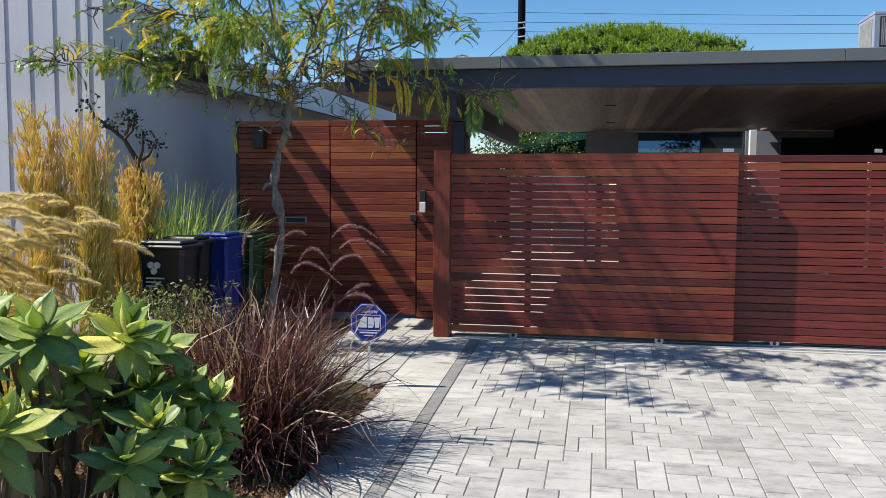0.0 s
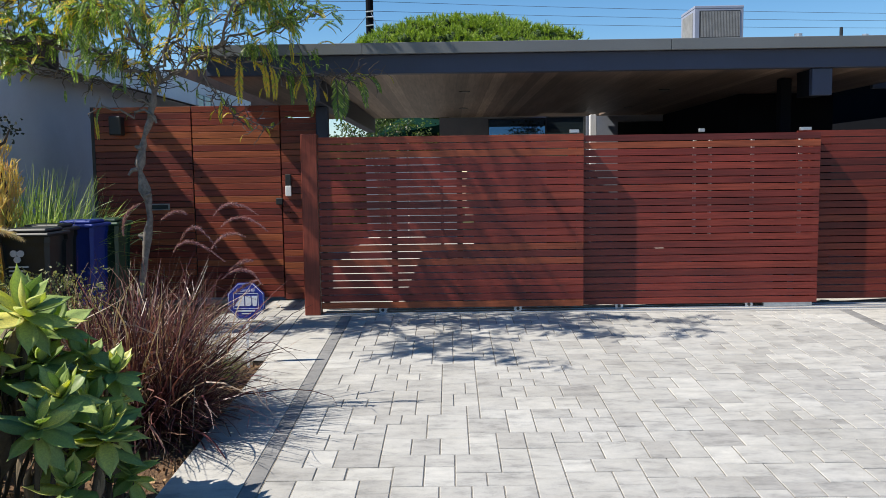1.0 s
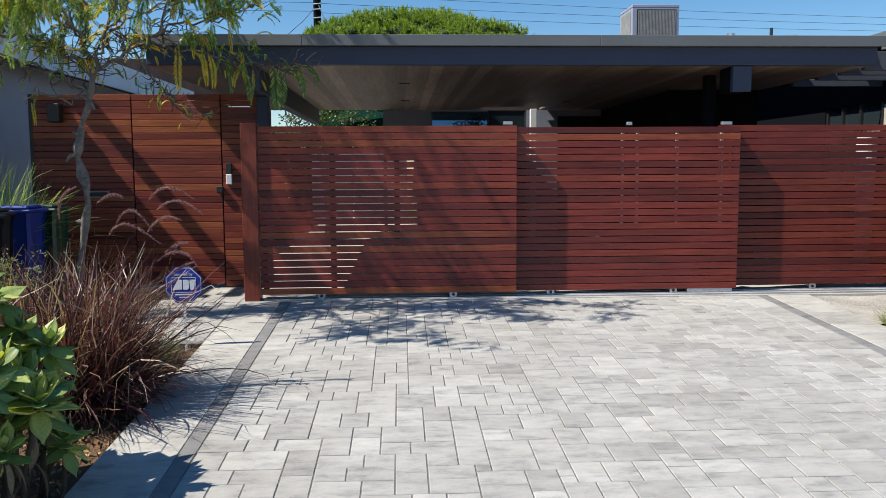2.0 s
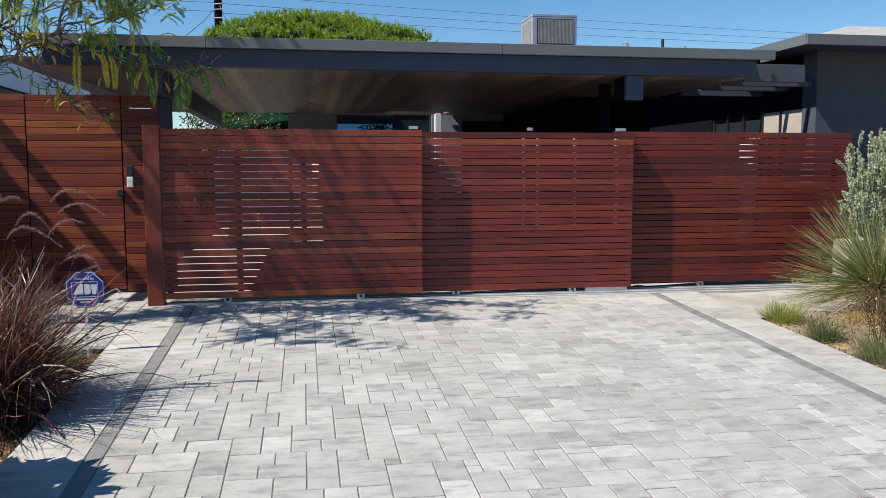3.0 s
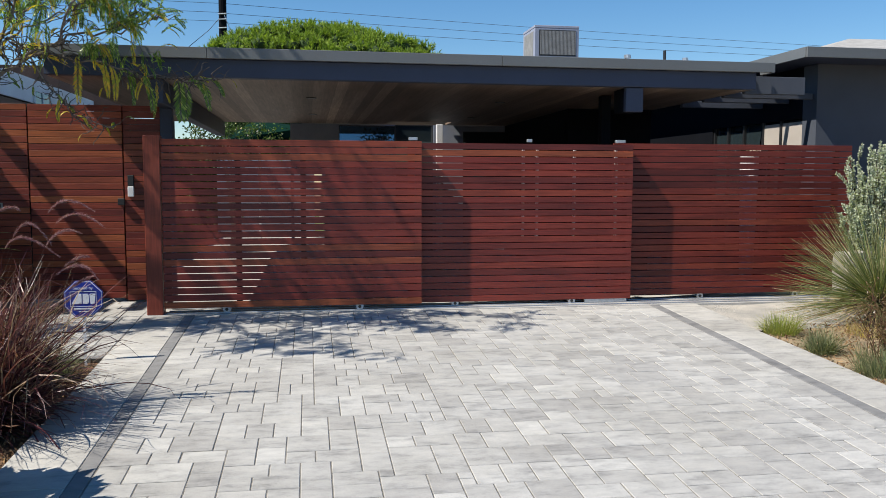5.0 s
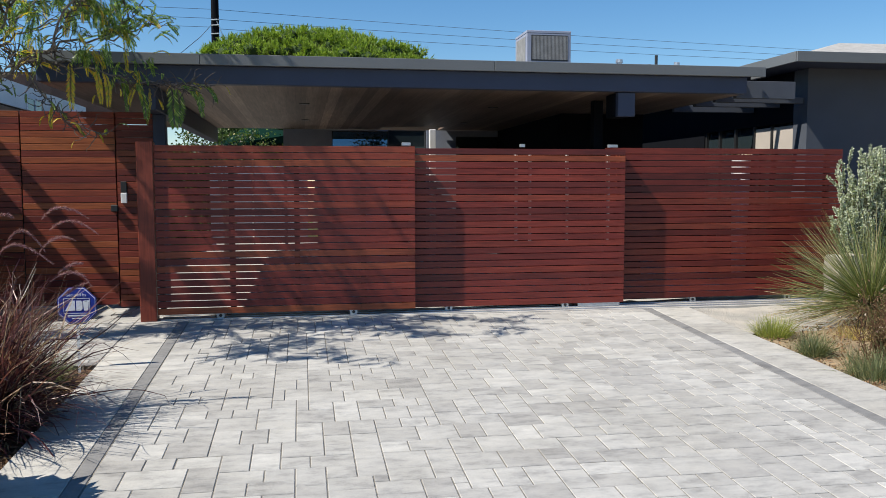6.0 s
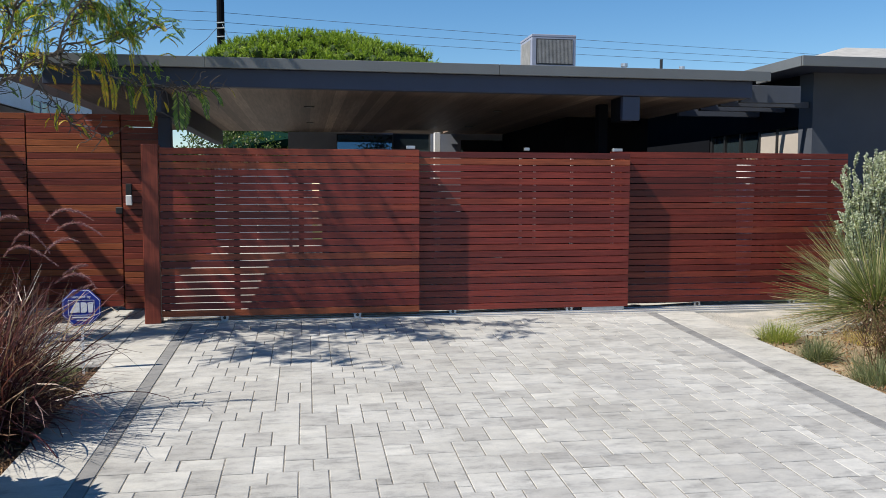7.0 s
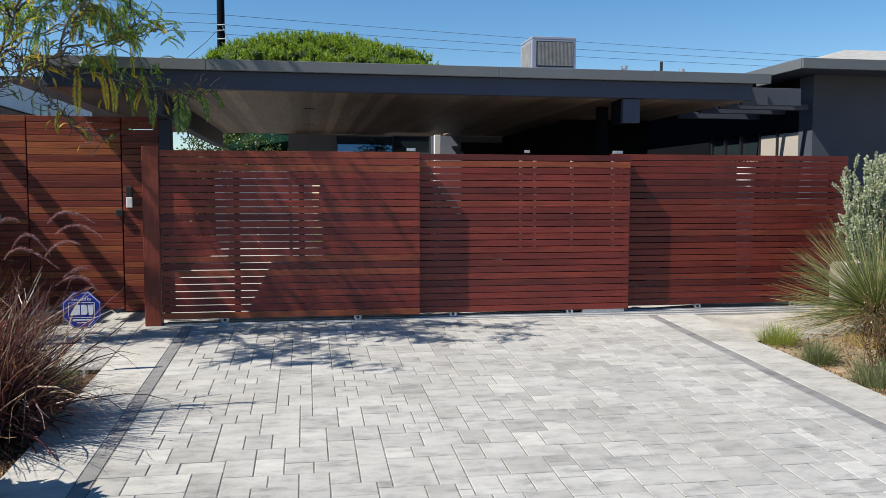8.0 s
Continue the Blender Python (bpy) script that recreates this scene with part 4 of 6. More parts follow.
for (x, y), top, rad, n in (((-2.80, -2.32), 2.16, 0.12, 42), ((-2.42, -2.30), 2.02, 0.11, 40), ((-2.60, -1.25), 1.74, 0.11, 34), ((-2.53, -1.80), 1.34, 0.15, 26), ((-3.1, -2.6), 1.1, 0.14, 14), ((-2.82, -2.75), 1.05, 0.13, 20)):
    rng = random.Random(int(x * 100))
    z = slope(y) + 0.1
    t = thing("pencil_shrub", (x, y, z), "upright orange and yellow pencil stemmed shrub", "shrub", "pencil shrubs")
    sp, tip = Soup(), Soup()
    for _ in range(n):
        b = Vector((x + rng.gauss(0, 0.05), y + rng.gauss(0, 0.05), z))
        hgt = (top - z) * rng.uniform(0.55, 0.97)
        a = rng.uniform(0, 6.28)
        out = Vector((math.cos(a), math.sin(a), 0)) * rad * rng.uniform(0.3, 1.0)
        pts = [b + out * s_ ** 0.7 + UP * hgt * s_ + rv(rng, 0.014) for s_ in (0, 0.25, 0.5, 0.75, 1.0)]
        sp.stick(pts, [0.010, 0.009, 0.007, 0.006, 0.005], 5)
        for k in range(1, 5):
            for _ in range(5):
                c = pts[k - 1].lerp(pts[k], rng.random())
                e = (out.normalized() * 0.14 + rv(rng, 0.24) + UP * 0.95).normalized()
                pencil(tip if c.z > top - 0.75 else sp, rng, c, e, rng.uniform(0.07, 0.14), 0.0045, 1 if k < 4 else 2, 0)
    sp.make("lower_growth", [FIRE_LOW], t, "pale yellow lower stems")
    tip.make("upper_growth", [FIRE], t, "orange tipped upper stems")

# dark branching succulent before the pale wall
rng = random.Random(9)
b = Vector((-2.50, -1.2, -0.05))
t = thing("succulent_tree", b, "small dark branching succulent before the pale wall", "shrub")
sp = Soup()
trunk = [b, b + Vector((-0.02, 0, 0.8)), b + Vector((-0.05, 0, 1.5)), b + Vector((-0.13, 0, 1.84)), b + Vector((-0.24, -0.05, 2.06)), b + Vector((-0.40, -0.1, 2.20))]
sp.stick(trunk, [0.045, 0.04, 0.033, 0.028, 0.02, 0.015], 7)
ends = [trunk[-1]]
for k, dx in ((3, 0.17), (3, 0.09), (4, 0.16), (4, -0.12), (4, 0.05), (5, -0.12)):
    e = trunk[k] + Vector((dx, rng.uniform(-0.08, 0.08), rng.uniform(0.12, 0.28)))
    sp.stick([trunk[k], trunk[k].lerp(e, 0.5) + Vector((dx * 0.2, 0, -0.02)), e], [0.016, 0.013, 0.01], 5)
    ends.append(e)
sp.make("trunk", [POD], t)
sp = Soup()
for e in ends:
    for _ in range(34):
        c = e + rv(rng, 0.045)
        d = rv(rng).normalized() * 0.035
        s = d.cross(rv(rng)).normalized() * 0.014
        sp.quad(c - s, c + d * 0.5 - s * 1.3, c + d, c + d * 0.5 + s * 1.3)
sp.make("crown", [DARKLEAF], t)

# ---- strap leaved plants by the bins ----
rng = random.Random(12)
for c, n, ln in (((-2.86, -0.50, 0.0), 420, 1.58), ((-2.62, -0.52, 0), 430, 1.60), ((-2.50, -0.12, 0), 380, 1.48)):
    t = thing("strap_plant", c, "tall green strap leaved grass plant by the bins", "plant", "strap plants")
    sp = Soup()
    tuft(sp, rng, Vector(c), n, 0.16, ln, 0.022, 0.30, 1.9, (0,), 11)
    sp.make("leaves", [STRAP], t)
t = thing("low_shrub", (-1.72, -2.45, 0), "low grey green leafy shrub before the bins", "shrub")
rng = random.Random(13)
sp = Soup()
for _ in range(230):
    p0 = Vector((-1.68 + rng.gauss(0, 0.15), -2.45 + rng.gauss(0, 0.12), slope(-2.4)))
    pts = arch(p0, rng.uniform(0, 6.28), rng.uniform(0.05, 0.6), rng.uniform(0.45, 0.92), 0.4, 7, rng)
    sp.stick(pts, [0.005, 0.0045, 0.004, 0.0035, 0.003, 0.003, 0.002], 4, 1)
    for p in pts[2:]:
        for _ in range(12):
            c = p + rv(rng, 0.035)
            d = rv(rng).normalized() * rng.uniform(0.025, 0.05)
            s = d.cross(rv(rng)).normalized() * 0.009
            sp.quad(c, c + d * 0.5 + s, c + d, c + d * 0.5 - s)
sp.make("foliage", [SAGE, TWIG], t)

# ---- wheeled bins ----


def bin_cart(x0, y0, w, d, h, material, label, z0=-0.05):
    t = thing("wheeled_bin", (x0 + w / 2, y0 + d / 2, z0), label, "wheelie bin", "wheeled bins")
    bm = bmesh.new()
    rings = []
    for f, zz in ((0.80, 0.06), (0.97, h - 0.16), (1.0, h - 0.12), (1.03, h - 0.12), (1.03, h - 0.07)):
        cx, cy, hw, hd = x0 + w / 2, y0 + d / 2, w / 2 * f, d / 2 * f
        r = []
        for sx, sy in ((-1, -1), (1, -1), (1, 1), (-1, 1)):
            for a in (0, 1):
                k = 0.16
                px = cx + sx * hw * (1 - (k if (a == 0) == (sx * sy > 0) else 0))
                py = cy + sy * hd * (1 - (0 if (a == 0) == (sx * sy > 0) else k))
                r.append(bm.verts.new((px, py, z0 + zz)))
        rings.append(r)
    for a, b in zip(rings, rings[1:]):
        for k in range(8):
            bm.faces.new((a[k], a[(k + 1) % 8], b[(k + 1) % 8], b[k]))
    bm.faces.new(rings[0][::-1])
    bm.faces.new(rings[-1])
    part("body", bm, material, t)
    bm = box(x0 - 0.02, x0 + w + 0.02, y0 - 0.03, y0 + d + 0.02, z0 + h - 0.069, z0 + h - 0.035, 0.012)
    box(x0 + 0.02, x0 + w - 0.02, y0 + 0.02, y0 + d - 0.04, z0 + h - 0.036, z0 + h, 0.014, bm)
    part("lid", bm, material, t)
    part("handle", cyl((x0 + 0.04, y0 + d + 0.06, z0 + h - 0.1), (x0 + w - 0.04, y0 + d + 0.06, z0 + h - 0.1), 0.014), material, t)
    for sx in (x0 + 0.0, x0 + w - 0.05):
        part("wheel", cyl((sx, y0 + d - 0.02, z0 + 0.11), (sx + 0.05, y0 + d - 0.02, z0 + 0.11), 0.11, n=18), BLACK, t)
    return t


bk = bin_cart(-2.31, -1.80, 0.44, 0.38, 1.14, BINBLK, "black wheeled bin with a pale moulded mark")
for k in range(3):
    a = 2 * math.pi * k / 3 + 0.5
    c = Vector((-2.15 + 0.035 * math.cos(a), -1.783, 0.86 + 0.035 * math.sin(a)))
    part("mark", cyl(c, c + Vector((0, -0.014, 0)), 0.030, n=9), SIGNWHITE, bk, "pale recycling mark")
for k in range(3):
    part("mark", box(-2.23, -2.06 - 0.03 * k, -1.79, -1.775, 0.755 - 0.035 * k, 0.767 - 0.035 * k), SIGNWHITE, bk, "pale lettering bar")
bin_cart(-2.34, -1.36, 0.37, 0.36, 1.15, BINBLK, "black wheeled bin between two others")
bin_cart(-2.22, -0.92, 0.35, 0.40, 1.16, BLUE, "bright blue wheeled recycling bin")
bin_cart(-2.21, -0.44, 0.39, 0.38, 1.15, BINGRN, "dark green wheeled bin by the slat fence")

# ---- yard sign ----
sx, sy, sz = -0.165, -1.87, 0.455
ys_ = thing("yard_sign", (sx, sy, slope(sy) - 0.05), "octagonal blue and white security yard sign on a stake", "yard sign")
part("stake", box(sx - 0.011, sx + 0.011, sy - 0.004, sy + 0.004, slope(sy) - 0.1, sz + 0.1), SIGNWHITE, ys_, "white metal stake")


def octagon(r, y0, y1):
    bm = bmesh.new()
    ring = [[bm.verts.new((sx + r / math.cos(math.pi / 8) * math.cos(math.pi / 8 + k * math.pi / 4), y, sz + r / math.cos(math.pi / 8) * math.sin(math.pi / 8 + k * math.pi / 4))) for k in range(8)] for y in (y0, y1)]
    bm.faces.new(ring[0])
    bm.faces.new(ring[1][::-1])
    for k in range(8):
        bm.faces.new((ring[0][k], ring[1][k], ring[1][(k + 1) % 8], ring[0][(k + 1) % 8]))
    bmesh.ops.recalc_face_normals(bm, faces=bm.faces)
    return bm


part("plate", octagon(0.158, sy - 0.010, sy - 0.0045), SIGNBLUE, ys_, "blue octagonal plate")
part("border", octagon(0.150, sy - 0.0125, sy - 0.0105), SIGNWHITE, ys_, "thin white border")
part("face", octagon(0.145, sy - 0.0150, sy - 0.0130), SIGNBLUE, ys_, "blue face")
fy0, fy1 = sy - 0.0175, sy - 0.0155
for x0, x1, z0, z1 in ((-0.105, 0.105, 0.062, 0.066), (-0.105, 0.105, -0.066, -0.062), (-0.107, -0.103, -0.062, 0.062), (0.103, 0.107, -0.062, 0.062)):
    part("rule", box(sx + x0, sx + x1, fy0, fy1, sz + z0, sz + z1), SIGNWHITE, ys_, "thin white rule")


def slab_shape(pts):
    bm = bmesh.new()
    f = [bm.verts.new((sx + a, fy0 - 0.0002, sz + b)) for a, b in pts]
    k = [bm.verts.new((sx + a, fy1, sz + b)) for a, b in pts]
    n = len(pts)
    bm.faces.new(f)
    bm.faces.new(k[::-1])
    for i in range(n):
        bm.faces.new((f[i], k[i], k[(i + 1) % n], f[(i + 1) % n]))
    bmesh.ops.recalc_face_normals(bm, faces=bm.faces)
    return bm


for pts in (((-0.096, -0.042), (-0.014, -0.042), (-0.014, 0.045), (-0.048, 0.045)),
            ((-0.004, -0.042), (0.034, -0.042), (0.046, -0.028), (0.046, 0.031), (0.034, 0.045), (-0.004, 0.045)),
            ((0.058, -0.042), (0.090, -0.042), (0.100, 0.045), (0.050, 0.045))):
    part("emblem", slab_shape(pts), SIGNWHITE, ys_, "white block emblem")
for x0, x1, z0, z1 in ((-0.075, 0.075, -0.090, -0.078), (-0.04, 0.04, -0.112, -0.104)):
    part("text_bar", box(sx + x0, sx + x1, fy0, fy1, sz + z0, sz + z1), SIGNWHITE, ys_, "small white text bar")
cu = bpy.data.curves.new("sign_text", "FONT")
cu.body, cu.size, cu.align_x, cu.extrude = "Secured by", 0.036, "CENTER", 0.0008
tmp = bpy.data.objects.new("sign_text", cu)
scene.collection.objects.link(tmp)
me = bpy.data.meshes.new_from_object(tmp.evaluated_get(bpy.context.evaluated_depsgraph_get()))
bpy.data.objects.remove(tmp)
me.materials.clear()
me.materials.append(SIGNWHITE)
tx = new("lettering", me)
tx.parent = ys_
tx["label"] = "white lettering"
tx.rotation_euler = (math.pi / 2, 0, 0)
tx.location = Vector((sx, fy0 - 0.001, sz + 0.083)) - origin(ys_)

# ---- agaves ----


def agave_leaf(ln, w, curl, seed):
    """A fleshy pointed leaf along +x, folded along its middle."""
    r_ = random.Random(seed)
    bm = bmesh.new()
    n = 9
    rows = []
    for k in range(n):
        s = k / (n - 1)
        ww = w * (0.36 + 0.64 * math.sin(math.pi * min(1, s * 0.85 + 0.02))) * (1 - s ** 5) + 0.001
        if s > 0.62:
            ww *= max(0.02, 1 - ((s - 0.62) / 0.38) ** 1.7)
        x = ln * s
        z = curl * ln * (s * s) * 0.5 + 0.02 * math.sin(5 * s + seed)
        th = 0.012 * (1 - s) + 0.0015
        rows.append([bm.verts.new(p) for p in ((x, -ww / 2, z + 0.16 * ww), (x, -ww / 4, z + 0.03 * ww), (x, 0, z), (x, ww / 4, z + 0.03 * ww), (x, ww / 2, z + 0.16 * ww), (x, ww / 4, z - th), (x, -ww / 4, z - th))])
    for a, b in zip(rows, rows[1:]):
        for k in range(7):
            bm.faces.new((a[k], a[(k + 1) % 7], b[(k + 1) % 7], b[k]))
    bm.faces.new(rows[0])
    bm.faces.new(rows[-1][::-1])
    bmesh.ops.recalc_face_normals(bm, faces=bm.faces)
    return bm


AG_MESH = [mesh_of("leaf", agave_leaf(1.0, wd, cu_, k), AGAVE, True) for k, (wd, cu_) in enumerate(((0.52, 0.25), (0.43, -0.25), (0.50, 0.05), (0.46, 0.5)))]
AG_DRY = mesh_of("leaf", agave_leaf(1.0, 0.2, -1.3, 7), AGAVE_DRY, True)
ROSETTES = ((-0.51, -5.50, 1.00, 0.28, 14), (-0.42, -5.00, 0.90, 0.29, 15), (-0.30, -6.00, 0.76, 0.23, 12), (-0.14, -5.50, 0.50, 0.22, 12), (-0.21, -5.15, 0.53, 0.25, 14),
            (-0.30, -4.62, 0.57, 0.23, 13), (-0.02, -5.15, 0.36, 0.22, 13), (-0.62, -5.10, 0.76, 0.26, 14), (-0.62, -5.85, 1.05, 0.28, 13), (-0.15, -6.30, 0.58, 0.20, 11),
            (-0.18, -4.92, 0.43, 0.21, 12), (-0.86, -5.30, 0.98, 0.28, 13), (-0.72, -4.65, 0.76, 0.25, 12), (-1.05, -5.70, 1.02, 0.28, 11), (-0.16, -4.80, 0.24, 0.18, 11), (-0.06, -5.42, 0.22, 0.19, 10),
            (-0.46, -4.82, 0.62, 0.24, 13), (-0.26, -5.00, 0.20, 0.20, 10), (-0.41, -5.80, 0.70, 0.24, 13), (-0.20, -4.50, 0.34, 0.18, 11), (0.02, -4.95, 0.10, 0.18, 11),
            (-0.90, -4.90, 0.90, 0.25, 12), (-0.44, -4.70, 0.78, 0.24, 13), (-0.14, -4.72, 0.55, 0.20, 12), (-0.05, -4.95, 0.34, 0.19, 12), (-0.58, -4.92, 0.62, 0.24, 13), (-0.82, -4.98, 0.66, 0.25, 13),
            (-0.68, -4.70, 0.50, 0.24, 13), (-0.86, -4.60, 0.42, 0.24, 12), (-0.50, -4.55, 0.44, 0.24, 12), (-1.15, -5.25, 0.70, 0.25, 12), (-0.56, -5.28, 0.66, 0.13, 9),
            # From here mostly out of view, added to shade the hollow in the bed.
            (-1.02, -5.55, 0.62, 0.27, 13), (-1.28, -5.60, 0.55, 0.27, 13), (-1.40, -5.95, 0.85, 0.28, 13), (-1.15, -5.95, 0.60, 0.27, 13), (-1.55, -5.55, 0.90, 0.28, 12),
            (-1.38, -4.40, 0.34, 0.26, 13), (-1.30, -4.85, 0.40, 0.26, 12), (-1.36, -5.32, 0.95, 0.28, 13), (-1.28, -5.50, 0.86, 0.28, 13),
            (-1.66, -5.30, 1.05, 0.28, 13), (-1.50, -5.76, 1.02, 0.28, 13), (-1.72, -5.60, 0.85, 0.28, 13), (-1.42, -5.10, 0.80, 0.27, 13))
rng = random.Random(21)
for x, y, z, ln, n in ROSETTES:
    high = z - slope(y)
    fx, fy = x - 0.30 * high + rng.gauss(0, 0.05), y + 0.24 * high + rng.gauss(0, 0.05)
    g = slope(fy) + rise_left(fx, fy) - 0.06
    axis = (UP + Vector((0.28, -0.22, 0)) + rv(rng, 0.13)).normalized()
    t = thing("agave", (fx, fy, g), "soft grey green agave rosette of broad pointed leaves", "agave", "agave rosettes")
    sp = Soup()
    foot, head = Vector((fx, fy, g - 0.03)), Vector((x, y, z))
    sp.stick([foot, foot.lerp(head, 0.5) + Vector((0.03, -0.03, -0.05)) * high + rv(rng, 0.02), head - axis * 0.03], [0.014, 0.012, 0.012], 7)
    sp.make("stem", [STEM], t, "grey bare stem", smooth=True)
    u = axis.orthogonal().normalized()
    v = axis.cross(u)
    for k in range(n + 7):
        s = k / n
        a = k * 2.39996 + rng.gauss(0, 0.12)
        rad = math.cos(a) * u + math.sin(a) * v
        dry = k >= n + 2 and rng.random() < 0.3
        tilt = radians(min(128, 16 + 82 * s ** 0.8 + rng.gauss(0, 6))) if not dry else radians(rng.uniform(120, 150))
        d = (axis * math.cos(tilt) + rad * math.sin(tilt)).normalized()
        nor = (axis * math.sin(tilt) - rad * math.cos(tilt)).normalized()
        m = Matrix((d, nor.cross(d), nor)).transposed().to_4x4()
        ob = new("leaf", AG_DRY if dry else AG_MESH[rng.randrange(4)])
        ob.parent = t
        size = ln * 0.92 * rng.uniform(0.8, 1.16) * (0.62 + 0.38 * min(1, s * 1.6))
        ob.rotation_mode = "QUATERNION"
        ob.rotation_quaternion = m.to_quaternion()
        ob.location = head - axis * 0.05 * s - origin(t)
        ob.scale = (size, size * rng.uniform(0.85, 1.1), size)
    # withered leaves hanging down the stem
    for k in range(int(13 * max(0.0, high - 0.35))):
        a = k * 2.39996 + rng.gauss(0, 0.3)
        tilt = radians(rng.uniform(125, 160))
        rad = math.cos(a) * u + math.sin(a) * v
        d = (axis * math.cos(tilt) + rad * math.sin(tilt)).normalized()
        nor = (axis * math.sin(tilt) - rad * math.cos(tilt)).normalized()
        ob = new("leaf", AG_DRY)
        ob.parent = t
        size = rng.uniform(0.16, 0.26)
        ob.rotation_mode = "QUATERNION"
        ob.rotation_quaternion = Matrix((d, nor.cross(d), nor)).transposed().to_quaternion()
        ob.location = head.lerp(foot, 0.06 + 0.62 * rng.random()) - origin(t)
        ob.scale = (size, size * rng.uniform(1.1, 2.0), size)

# ---- tree ----
rng = random.Random(31)
tree = thing("tree", (-1.44, -0.9, -0.1), "small feathery leaved tree with a knobbly grey trunk and yellowing leaves", "tree")
TP = [Vector(p) for p in ((-1.46, -0.9, -0.12), (-1.44, -0.9, 0.31), (-1.36, -0.9, 0.84), (-1.31, -0.9, 1.21), (-1.38, -0.9, 1.58), (-1.34, -0.9, 1.83), (-1.24, -0.9, 2.15), (-1.22, -0.9, 2.34))]
TP2, TR = [], []
for i in range(len(TP) - 1):
    for k in range(4):
        s = k / 4
        p0, p1, p2, p3 = TP[max(i - 1, 0)], TP[i], TP[i + 1], TP[min(i + 2, len(TP) - 1)]
        TP2.append(0.5 * ((2 * p1) + (p2 - p0) * s + (2 * p0 - 5 * p1 + 4 * p2 - p3) * s * s + (3 * p1 - p0 - 3 * p2 + p3) * s ** 3))
        TR.append(0.034 - 0.006 * (i + s) / 7 + 0.010 * noise.noise(Vector((0, 0, (i + s) * 2.7))) + (0.016 if (i * 4 + k) in (9, 14, 17, 18, 22) else 0))
TP2.append(TP[-1])
TR.append(0.030)
bm = tube(bmesh.new(), TP2, TR, 10)
for v in bm.verts:
    v.co += 0.026 * Vector((noise.noise(v.co * 14), noise.noise(v.co * 22 + Vector((9, 0, 0))), 0))
part("trunk", bm, BARK, tree, "knobbly grey trunk", smooth=True)
for (x, z), (dx, dz) in (((-1.40, 1.60), (-0.085, -0.06)), ((-1.36, 1.80), (-0.05, 0.02)), ((-1.37, 0.95), (-0.05, 0.015)), ((-1.33, 1.35), (0.05, 0.02)), ((-1.25, 2.1), (0.055, -0.07))):
    knob = Soup()
    p = Vector((x, -0.92, z))
    knob.stick([p, p + Vector((dx * 0.6, -0.01, dz * 0.2)), p + Vector((dx, -0.015, dz))], [0.024, 0.02, 0.011], 7)
    knob.make("knob", [BARK], tree, "stub of a cut limb", smooth=True)

